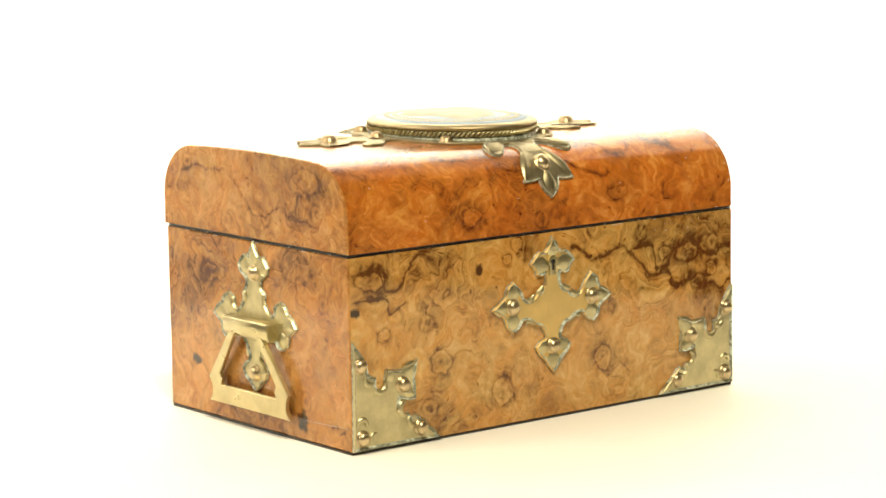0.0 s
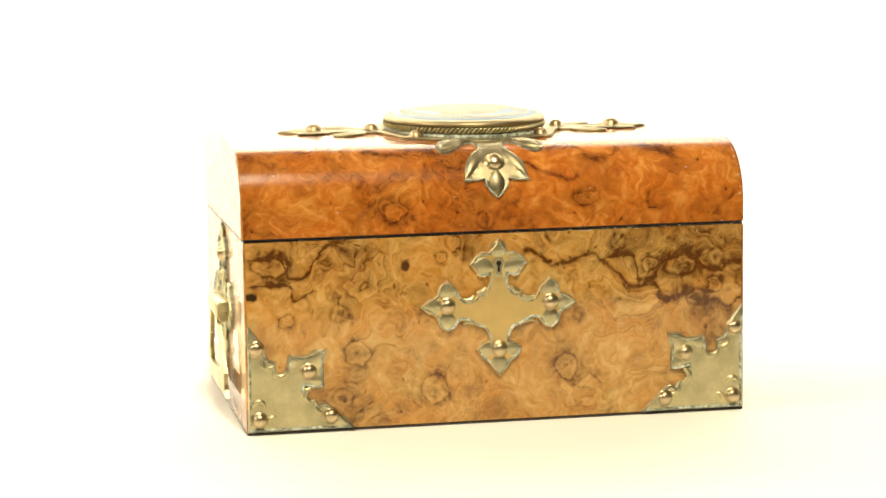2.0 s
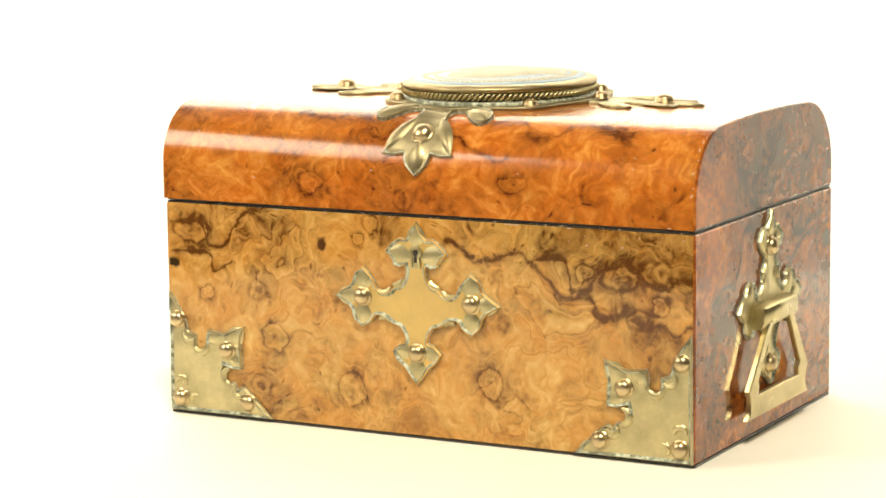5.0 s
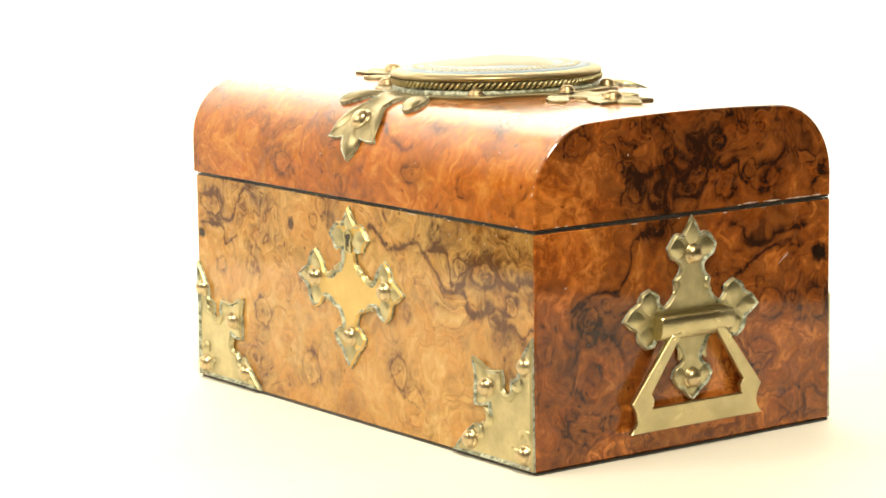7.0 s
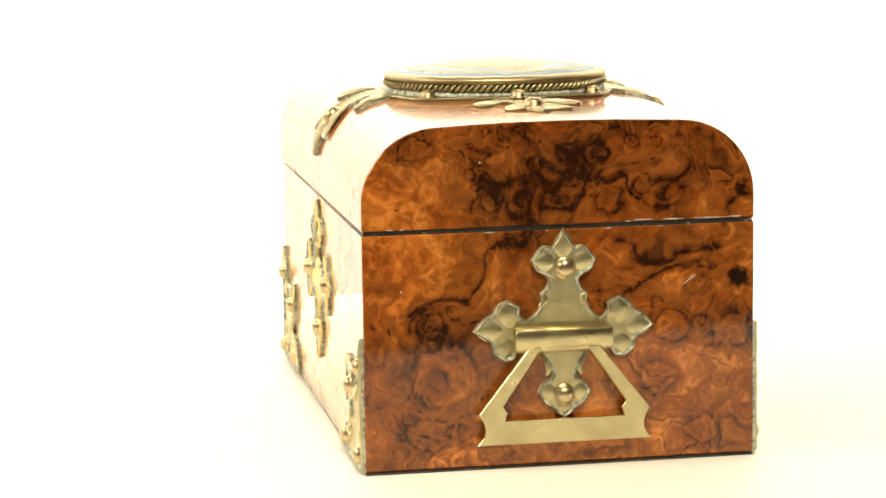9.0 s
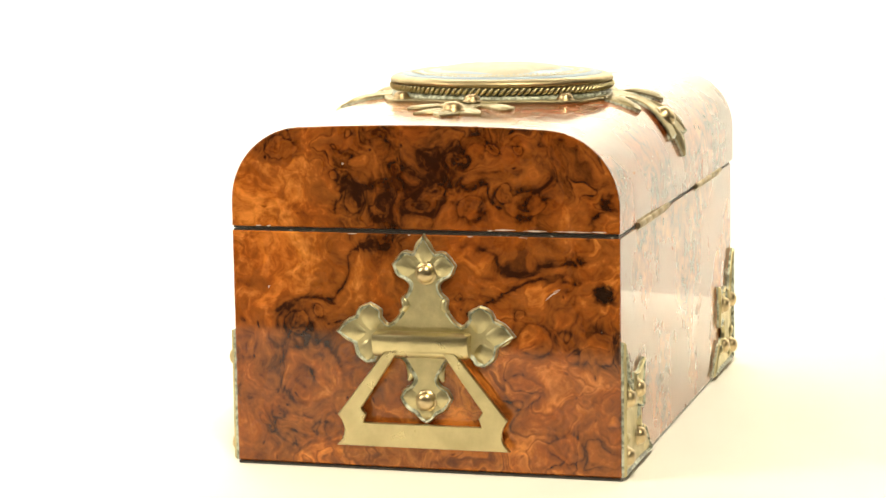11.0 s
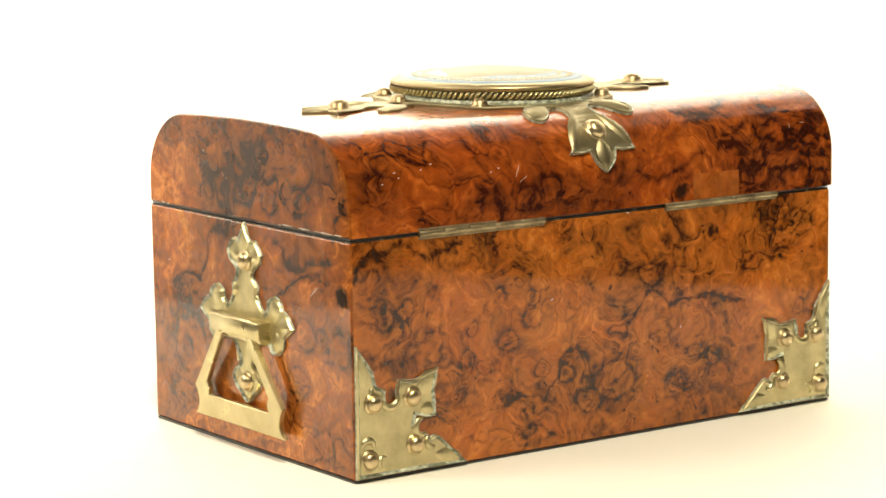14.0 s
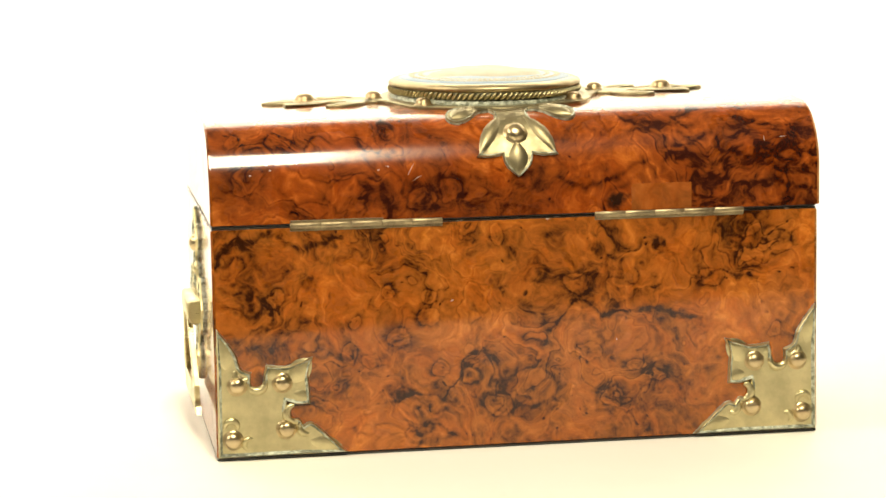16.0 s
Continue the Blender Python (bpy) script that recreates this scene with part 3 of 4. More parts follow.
STUD, CORNER_STUD, SMALL_STUD = stud_mesh(3.6, 3.1), stud_mesh(3.5, 3.3), stud_mesh(3.3, 3.0, TOP_STUD_BRASS)
ARM_STUD, SIDE_STUD = stud_mesh(4.2, 3.5), stud_mesh(4.2, 3.8, TOP_STUD_BRASS)


def add_stud(parent, place, u, v, h=1.0, mesh=None):
    ob = new("stud", mesh or STUD)
    ob.parent = parent
    foot, up = Vector(place(u, v, h)), Vector(place(u, v, h + 1)) - Vector(place(u, v, h))
    ob.matrix_basis = Matrix.Translation(foot * MM) @ up.to_track_quat("Z", "Y").to_matrix().to_4x4()
    return tagged(ob, "domed rosy brass stud")


def slab_panel(outline, x0, x1, chamfer):
    """A panel across the box's width with the side outline (y, z), chamfered on its outer face at x1."""
    bm = bmesh.new()
    loop = [Vector(p) for p in outline]
    step = 1 if x1 > x0 else -1
    rings = []
    for x, d in ((x0, 0), (x1 - step * chamfer, 0), (x1, chamfer)):
        rings.append([bm.verts.new((x * MM, p.x * MM, p.y * MM)) for p in (inset_loop(loop, d) if d else loop)])
    n = len(loop)
    for a, b in zip(rings, rings[1:]):
        for i in range(n):
            bm.faces.new((a[i], a[(i + 1) % n], b[(i + 1) % n], b[i]))
    bm.faces.new(rings[0])
    bm.faces.new(rings[-1])
    return bm


def lid_sheet(s0, s1, steps, thick, x0, x1):
    """A curved veneer sheet on the lid between two arc lengths."""
    bm = bmesh.new()
    xs = [x0 + (x1 - x0) * i / 6 for i in range(7)]
    outer, inner = [], []
    for x in xs:
        outer.append([bm.verts.new((x * MM, *(c * MM for c in lid_point(s0 + (s1 - s0) * j / steps, 0, x)))) for j in range(steps + 1)])
        inner.append([bm.verts.new((x * MM, *(c * MM for c in lid_point(s0 + (s1 - s0) * j / steps, -thick, x)))) for j in range(steps + 1)])
    for grid in (outer, inner):
        for a, b in zip(grid, grid[1:]):
            for j in range(steps):
                bm.faces.new((a[j], a[j + 1], b[j + 1], b[j])).smooth = True
    for i in range(6):
        for j in (0, steps):
            bm.faces.new((outer[i][j], outer[i + 1][j], inner[i + 1][j], inner[i][j]))
    for i in (0, 6):
        for j in range(steps):
            bm.faces.new((outer[i][j], outer[i][j + 1], inner[i][j + 1], inner[i][j]))
    return bm


def build_carcass(box):
    end = 1.0
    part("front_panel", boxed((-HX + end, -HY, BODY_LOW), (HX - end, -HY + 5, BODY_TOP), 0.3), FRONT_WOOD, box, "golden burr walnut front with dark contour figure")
    part("back_panel", boxed((-HX + end, HY - 5, BODY_LOW), (HX - end, HY, BODY_TOP), 0.3), BACK_WOOD, box, "dark reddish burr walnut back")
    outline = [(-HY, BODY_LOW), (HY, BODY_LOW), (HY, BODY_TOP), (-HY, BODY_TOP)]
    part("end_panel", slab_panel(outline, HX - end, HX, 0.5), END_WOOD, box, "dark strongly figured burr walnut end with a black knot")
    part("end_panel", slab_panel(outline, -HX + end, -HX, 0.5), LEFT_WOOD, box, "pale burr walnut end with two black chips")
    part("carcass", boxed((-HX + 2, -HY + 5.2, 1.0), (HX - 2, HY - 5.2, 92.9)), CORE, box)
    part("base_moulding", boxed((-HX + 0.1, -HY + 0.1, -1.8), (HX - 0.1, HY - 0.1, BODY_LOW - 0.05), 0.5), EBONY, box, "thin ebonised base line")
    part("rim_strip", boxed((-HX + 0.5, -HY + 0.5, BODY_TOP + 0.05), (HX - 0.5, HY - 0.5, BODY_TOP + 0.75), 0.15), WORN, box, "worn black rim with pale chips")

    lid = new("lid")
    lid.parent = box
    tagged(lid, "domed burr walnut lid with rounded shoulders")
    shade_smooth(part("lid_front", lid_sheet(-LID_S_MAX, -0.05, 40, 2.5, -HX + end - 0.8, HX - end), LID_FRONT_WOOD, lid, "orange-red burr walnut veneer"))
    shade_smooth(part("lid_back", lid_sheet(0.05, LID_S_MAX, 40, 2.5, -HX + end - 0.8, HX - end), LID_BACK_WOOD, lid, "dark red swirling walnut veneer"))
    prof = [lid_point(-LID_S_MAX + 2 * LID_S_MAX * i / 64) for i in range(65)]
    part("lid_end", slab_panel(prof, HX - end, HX, 0.5), END_WOOD, lid, "dark burr walnut veneer")
    prof = [lid_point(-LID_S_MAX + 2 * LID_S_MAX * i / 64, 0.0, -HX) for i in range(65)]
    part("lid_end", slab_panel(prof, -HX + end - 0.8, -HX - 0.8, 0.5), LEFT_WOOD, lid, "pale burr walnut veneer")
    part("lid_rim", boxed((-HX + 0.5, -HY + 0.5, LID_LOW - 0.7), (HX - 0.5, HY - 0.5, LID_LOW - 0.05), 0.15), EBONY, lid, "black lid lining edge")
    patch = mapped(patch_flat(), lid_place)
    part("veneer_patch", patch, PATCH_WOOD, lid, "plain rectangular walnut repair patch")
    return lid


def patch_flat():
    bm = bmesh.new()
    s_low, s_high = LID_S_MAX - 0.4, LID_S_MAX - 11.0
    n = 6
    rows = [[bm.verts.new((x, s_low + (s_high - s_low) * i / n, h)) for x, h in ((-71.5, -0.6), (-71.5, 0.12), (-46.5, 0.12), (-46.5, -0.6))] for i in range(n + 1)]
    for a, b in zip(rows, rows[1:]):
        for j in range(4):
            bm.faces.new((a[j], a[(j + 1) % 4], b[(j + 1) % 4], b[j]))
    bm.faces.new(rows[0])
    bm.faces.new(rows[-1])
    return bm


PLATE = ((0, 0.0), (0, 1.0), (0.6, 1.95), (1.7, 0.85))


def build_escutcheon(box):
    half = [(0, 90.5, 1), (2.6, 85.8), (5.2, 83.2, 1), (8.4, 83.4), (11.8, 81.0), (14.8, 77.3, 1), (11.5, 74.6), (10.8, 71.6, 1), (7.6, 70.6), (5.2, 71.6), (5.0, 68.0),
            (7.2, 63.6), (10.6, 62.6), (12.4, 60.4), (16.0, 59.6), (18.6, 61.6), (20.6, 65.4), (25.3, 70.2, 1), (29.4, 67.4), (31.0, 63.0, 1), (34.4, 60.6), (39.6, 57.2, 1), (34.4, 54.4),
            (31.4, 51.6, 1), (30.0, 47.4), (26.2, 44.0, 1), (21.6, 46.4), (19.6, 49.4), (15.2, 49.2), (11.4, 46.6), (8.0, 45.6), (6.0, 42.6), (5.4, 39.6), (8.4, 38.4), (11.8, 35.4, 1),
            (9.6, 31.4), (6.0, 28.6, 1), (3.0, 24.6), (0, 21.2, 1)]
    relief = Relief()
    bm = sheet(bmesh.new(), flowing(mirrored(half), 3), PLATE)
    for s in (-1, 1):
        relief.leaf((s * 2.4, 75.0), (s * 13.6, 77.6), 9.0, 0.8, 1.5)
        relief.leaf((s * 25.3, 60.4), (s * 25.4, 69.2), 9.0, 0.8, 1.4)
        relief.leaf((s * 25.6, 54.6), (s * 26.0, 45.2), 8.5, 0.8, 1.4)
        relief.leaf((s * 28.6, 57.4), (s * 38.4, 57.2), 8.0, 0.8, 1.4)
        relief.leaf((s * 2.8, 35.4), (s * 10.6, 35.2), 7.4, 0.8, 1.2)
        relief.curl((s * 9.6, 66.2), 3.0, 180 if s > 0 else 0, 300 if s > 0 else -120, 1.3, 0.9)
        relief.curl((s * 15.4, 62.4), 2.8, 180 if s > 0 else 0, 330 if s > 0 else -150, 1.2, 0.9)
        relief.curl((s * 15.6, 46.6), 2.6, 30 if s > 0 else 150, 160 if s > 0 else 20, 0.9, 0.9)
    relief.leaf((0, 80.0), (0, 89.4), 8.6, 0.8, 1.5)
    relief.leaf((0, 33.0), (0, 22.4), 8.6, 0.8, 1.4)
    plate = shade_smooth(part("escutcheon", mapped(bm, front_place), [YELLOW_BRASS, VERDIGRIS_SHADED], box, "cross-shaped engraved brass keyhole escutcheon"))
    relief.attach(plate, front_place, BRASS)
    for u, v in ((-25.9, 57.4), (25.8, 57.4), (0, 35.0)):
        add_stud(plate, front_place, u, v)
    hole = bmesh.new()
    loop = [Vector((2.3 * math.sin(radians(a)), 77.6 + 2.3 * math.cos(radians(a)))) for a in range(-145, 146, 29)] + [Vector((1.5, 71.6)), Vector((-1.5, 71.6))]
    sheet(hole, loop, ((-0.75, 0.8), (-0.75, 1.7), (0, 1.9), (0.1, 1.3)))
    rim = shade_smooth(part("keyhole_surround", mapped(hole, front_place), BRASS, plate, "pale brass keyhole surround"))
    # black plug stands in for the darkness inside the hole
    slot = bmesh.new()
    disc = [Vector((1.25 * math.sin(radians(a)), 77.5 + 1.25 * math.cos(radians(a)))) for a in range(-150, 151, 25)] + [Vector((0.55, 73.4)), Vector((-0.55, 73.4))]
    sheet(slot, disc, ((0, 1.2), (0, 1.62)))
    part("keyhole", mapped(slot, front_place), EBONY, plate, "black plug for the keyhole's dark depth")


def corner_outline():
    """Half of a corner bracket, measured from the corner along and up."""
    return [(0.6, -0.3, 1), (53.0, -0.1, 1), (47.4, 5.0), (42.0, 10.4), (38.2, 13.0), (35.4, 12.0, 1), (33.4, 14.6), (30.0, 14.4), (28.2, 17.4), (28.8, 21.4, 1), (33.6, 20.2), (38.2, 20.4, 1),
            (38.0, 28.0), (37.6, 33.0), (39.6, 39.6, 1), (32.8, 37.4), (28.4, 36.2), (20.6, 37.0, 1), (19.6, 33.0), (19.2, 28.4), (16.0, 26.8), (14.4, 30.0), (14.6, 34.2, 1), (12.2, 35.0),
            (10.2, 36.6), (8.8, 41.6), (5.2, 47.2), (1.1, 52.4, 1)]


def build_bracket(box, place, mirror, studs):
    flip = -1 if mirror else 1
    relief = Relief()
    bm = sheet(bmesh.new(), flowing(corner_outline(), 3), PLATE)
    relief.leaf((30.0, 30.0), (38.8, 38.8), 9.0, 0.85, 1.2)
    relief.leaf((24.0, 30.8), (22.6, 36.4), 6.0, 0.85, 1.0)
    relief.leaf((31.4, 24.6), (37.4, 22.4), 6.0, 0.85, 1.0)
    relief.curl((16.8, 29.8), 3.4, 180, 380, 1.4, 0.9)
    relief.curl((31.6, 16.8), 3.4, 90, 290, 1.4, 0.9)
    relief.curl((10.8, 33.6), 2.8, 150, 330, 1.2, 0.9)
    relief.curl((36.2, 10.6), 2.6, 130, 300, 1.2, 0.9)
    relief.curl((6.0, 12.2), 2.6, -20, 190, 1.2, 0.9)
    relief.curl((13.2, 5.0), 2.2, 60, 250, 1.0, 0.9)
    relief.leaf((4.6, 36.0), (2.6, 50.0), 6.0, 0.85, 0.9)
    relief.leaf((38.0, 5.0), (50.5, 2.6), 6.0, 0.85, 0.9)
    shift = lambda u, v, h: place(flip * (u - HX), v, h)
    plate = shade_smooth(part("corner_bracket", mapped(bm, shift), [BRASS, VERDIGRIS_SHADED], box, "pointed scrolled brass corner bracket"))
    relief.attach(plate, shift, BRASS)
    for u, v in studs:
        add_stud(plate, shift, u, v, 0.9, CORNER_STUD)


def build_handle(box, turned):
    half = [(0, 94.0, 1), (2.4, 89.6), (4.7, 86.6, 1), (8.0, 87.0), (10.4, 85.0), (13.0, 81.4, 1), (11.2, 77.2), (8.0, 75.2, 1), (6.2, 73.4), (7.2, 70.2), (9.6, 67.8), (9.2, 64.4),
            (10.6, 61.4), (14.6, 57.8), (17.4, 60.4, 1), (17.6, 63.4), (22.2, 66.0, 1), (26.6, 64.0), (28.4, 60.6, 1), (32.4, 58.4), (36.2, 53.8, 1), (32.4, 51.2), (29.2, 49.0, 1), (28.0, 44.4),
            (24.0, 41.2, 1), (20.0, 41.8), (18.0, 44.6), (13.0, 44.0), (9.4, 43.2), (7.0, 39.4), (5.0, 35.8), (6.2, 33.4), (9.0, 31.8), (10.8, 28.2, 1), (8.2, 23.6), (4.6, 21.4, 1),
            (2.6, 19.2), (0, 17.6, 1)]
    relief = Relief()
    bm = sheet(bmesh.new(), flowing(mirrored(half), 3), PLATE)
    relief.leaf((0, 81.8), (0, 93.0), 8.0, 0.85, 1.4)
    relief.leaf((0, 25.0), (0, 18.8), 6.0, 0.85, 1.1)
    for s in (-1, 1):
        relief.leaf((s * 3.6, 79.6), (s * 12.0, 81.4), 8.0, 0.85, 1.3)
        relief.leaf((s * 21.4, 55.0), (s * 22.2, 65.0), 8.0, 0.85, 1.3)
        relief.leaf((s * 24.6, 53.6), (s * 35.2, 53.8), 8.0, 0.85, 1.3)
        relief.leaf((s * 22.8, 50.6), (s * 23.8, 42.4), 7.4, 0.85, 1.3)
        relief.leaf((s * 3.2, 28.0), (s * 9.8, 28.0), 7.0, 0.85, 1.1)
        relief.curl((s * 10.6, 65.6), 3.0, 120 if s > 0 else 60, 260 if s > 0 else -80, 1.1, 0.9)
        relief.curl((s * 10.2, 37.6), 4.0, 130 if s > 0 else 50, 220 if s > 0 else -40, 1.0, 0.9)
    seat = lambda u, v, h: right_place(u + 0.9, v - 1.3 * (v - 18) / 76, h)
    plate = part("handle_plate", mapped(bm, seat), [BRASS, VERDIGRIS_SHADED], box, "cross-shaped leafy brass handle plate")
    shade_smooth(plate)
    relief.attach(plate, seat, BRASS)
    for u, v in ((0.6, 78.0), (0, 27.0)):
        add_stud(plate, seat, u, v)
    # hinge block with a rounded lower edge
    bar = bmesh.new()
    prof = [(0.8, 54.2), (5.6, 54.2), (6.6, 53.4), (6.9, 51.0), (6.7, 47.4), (5.6, 45.2), (3.6, 44.2), (0.8, 44.2)]
    rings = [[bar.verts.new((u, v if k == 1 else 49 + (v - 49) * 0.9, h if k == 1 else 0.8 + (h - 0.8) * 0.9)) for h, v in prof] for u, k in ((-19.2, 0), (-18.4, 1), (18.4, 1), (19.2, 0))]
    for a, b in zip(rings, rings[1:]):
        for i in range(len(prof)):
            bar.faces.new((a[i], a[(i + 1) % len(prof)], b[(i + 1) % len(prof)], b[i]))
    bar.faces.new(rings[0])
    bar.faces.new(rings[-1])
    shade_smooth(part("hinge_block", mapped(bar, right_place), BRASS_FLAT, plate, "rounded brass block gripping the handle"), 40)
    # flat trapezoid drop handle
    outer = [(-14.0, 47.0, 1), (-34.0, 21.2, 1), (-32.2, 18.4), (-31.4, 15.2), (-32.2, 12.0), (-34.6, 8.8, 1), (35.2, 8.8, 1), (32.8, 12.0), (32.0, 15.2), (32.8, 18.4), (34.4, 21.2, 1), (14.0, 47.0, 1)]
    inner = [(-9.0, 47.0, 1), (-24.2, 24.2, 1), (-22.6, 21.6, 1), (-23.4, 18.2, 1), (24.0, 18.2, 1), (23.0, 21.6, 1), (24.6, 24.2, 1), (9.0, 47.0, 1)]
    bm = bmesh.new()
    lo, hi = flowing(outer, 3), flowing(inner, 3)
    lean = lambda v: 3.0 + (v - 8.8) / 38.0 * 1.4
    layers = {}
    for name, loop, d, h in (("ob", lo, 0, 0), ("ot", lo, 0, 1.9), ("oc", lo, 0.35, 2.3), ("ib", hi, 0, 0), ("it", hi, 0, 1.9), ("ic", hi, -0.35, 2.3)):
        pts = inset_loop(loop, d) if d else loop
        layers[name] = [bm.verts.new((p.x, p.y, lean(p.y) + h)) for p in pts]
    for a, b in (("ob", "ot"), ("ot", "oc"), ("ib", "it"), ("it", "ic")):
        n = len(layers[a])
        for i in range(n):
            bm.faces.new((layers[a][i], layers[a][(i + 1) % n], layers[b][(i + 1) % n], layers[b][i]))
    for o, i in (("oc", "ic"), ("ob", "ib")):
        edges = []
        for ring in (layers[o], layers[i]):
            for j in range(len(ring)):
                pair = (ring[j], ring[(j + 1) % len(ring)])
                edges.append(bm.edges.get(pair) or bm.edges.new(pair))
        bmesh.ops.triangle_fill(bm, edges=edges, use_beauty=True)
    part("drop_handle", mapped(bm, right_place), BRASS_FLAT, plate, "flat trapezoid brass drop handle")
    if turned:
        plate.matrix_basis = pose(0, 0, 0, 0, 0, 180)


def build_wear(box):
    """Pale bruises along the edges and a few scratches in the lacquer, as slivers a hair proud."""
    rng = random.Random(11)
    bm = bmesh.new()

    def sliver(place, u, v, length, width, degrees):
        a = radians(degrees)
        d, n = Vector((math.cos(a), math.sin(a))), Vector((-math.sin(a), math.cos(a)))
        pts = []
        for i in range(7):
            t = i / 6 - 0.5
            pts.append(Vector((u, v)) + d * length * t + n * width * (0.5 * math.cos(math.pi * t) + rng.uniform(-0.15, 0.15)))
        for i in range(5, 0, -1):
            t = i / 6 - 0.5
            pts.append(Vector((u, v)) + d * length * t - n * width * (0.5 * math.cos(math.pi * t) + rng.uniform(-0.15, 0.15)))
        top = [bm.verts.new(Vector(place(p.x, p.y, 0.06)) * MM) for p in pts]
        low = [bm.verts.new(Vector(place(p.x, p.y, -0.1)) * MM) for p in pts]
        bm.faces.new(top)
        for i in range(len(top)):
            bm.faces.new((top[i], top[(i + 1) % len(top)], low[(i + 1) % len(low)], low[i]))

    left_place = lambda u, v, h: (-HX - h, -u, v)
    sliver(left_place, -50.0, 117.0, 46.0, 0.3, 1.5)
    sliver(left_place, 58.0, 10.0, 38.0, 0.25, 2.0)
    sliver(right_place, 50.6, 69.4, 5.5, 0.4, 40)
    sliver(right_place, 52.4, 70.6, 4.6, 0.35, 28)
    sliver(right_place, 53.2, 71.6, 3.0, 0.3, 20)
    sliver(right_place, -31.5, 119.0, 1.1, 0.9, 10)
    sliver(right_place, -63.0, 70.0, 1.2, 0.7, 60)
    for u, length in ((60, 16), (45, 10), (33, 9), (70, 6)):
        sliver(right_place, u, 94.35 + rng.uniform(-0.1, 0.2), length, 0.55, rng.uniform(-1, 1))
    for place, edge in ((front_place, 118), (right_place, 72), (back_place, 118), (left_place, 72)):
        for i in range(9):
            sliver(place, rng.uniform(-edge, edge), rng.choice((91.75, 94.1)), rng.uniform(0.8, 4.0), rng.uniform(0.25, 0.5), rng.uniform(-6, 6))
    for i in range(6):
        sliver(front_place, rng.uniform(60, 123.4), rng.uniform(84, 91), rng.uniform(0.5, 1.2), 0.4, rng.uniform(0, 180))
    # nicks along the lid's shoulders and end edges
    for i in range(7):
        sliver(lid_place, rng.uniform(20, 118), rng.uniform(80, 92), rng.uniform(0.6, 1.8), 0.4, rng.uniform(-30, 30))
    for i in range(8):
        sliver(lid_place, rng.uniform(-120, 120), -rng.uniform(76, 98), rng.uniform(0.6, 1.6), 0.35, rng.uniform(-40, 40))
    for i in range(9):
        sliver(lid_place, rng.uniform(122.6, 123.7), -rng.uniform(62, 97), rng.uniform(0.8, 2.6), 0.5, 90)
    for u, v, length, turn in ((44.0, 86.5, 6.0, 60), (41.5, 90.0, 5.0, 30), (-103.0, 79.0, 2.6, 85), (-111.0, 78.5, 3.0, 4)):
        sliver(lid_place, u, v, length, 0.22, turn)
    sliver(back_place, -28.0, 60.0, 1.4, 0.5, 30)
    sliver(back_place, 40.0, 41.0, 1.0, 0.5, 80)
    tagged(part("edge_wear", bm, BARE, box, "pale bruises and scratches in the lacquer"), kind="stuff")


def build_hinge(box, x0, x1):
    hinge = new("hinge")
    hinge.parent = box
    tagged(hinge, "long worn brass butt hinge")
    part("hinge_leaf", boxed((x0, HY - 0.6, 90.6), (x1, HY + 0.25, 95.0), 0.15), HINGE, hinge)
    n = 5
    for i in range(n):
        a, b = x0 + (x1 - x0) * i / n + 0.06, x0 + (x1 - x0) * (i + 1) / n - 0.06
        bm = bmesh.new()
        rings = []
        for x, r in ((a, 1.2), (a + 0.15, 1.3), (b - 0.15, 1.3), (b, 1.2)):
            rings.append([bm.verts.new((x * MM, (HY + 0.35 + r * 0.8 * math.cos(g)) * MM, (92.8 + r * math.sin(g)) * MM)) for g in (2 * math.pi * j / 12 for j in range(12))])
        for p, q in zip(rings, rings[1:]):
            for j in range(12):
                bm.faces.new((p[j], p[(j + 1) % 12], q[(j + 1) % 12], q[j])).smooth = True
        bm.faces.new(rings[0])
        bm.faces.new(rings[-1])
        part("knuckle", bm, HINGE, hinge)


def ring_sweep(section, a, b, steps=72):
    """Sweeps a section of (outward, up) millimetres round an oval with half axes a (x) and b (y)."""
    bm = bmesh.new()
    rings = []
    for i in range(steps):
        t = 2 * math.pi * i / steps
        p, nrm = Vector((a * math.cos(t), b * math.sin(t))), Vector((math.cos(t) / a, math.sin(t) / b)).normalized()
        rings.append([bm.verts.new((*((p + nrm * o) * MM), z * MM)) for o, z in section])
    for i in range(steps):
        r, s = rings[i], rings[(i + 1) % steps]
        for j in range(len(section)):
            bm.faces.new((r[j], r[(j + 1) % len(section)], s[(j + 1) % len(section)], s[j])).smooth = True
    return bm


OVAL_A, OVAL_B = 38.5, 45.5


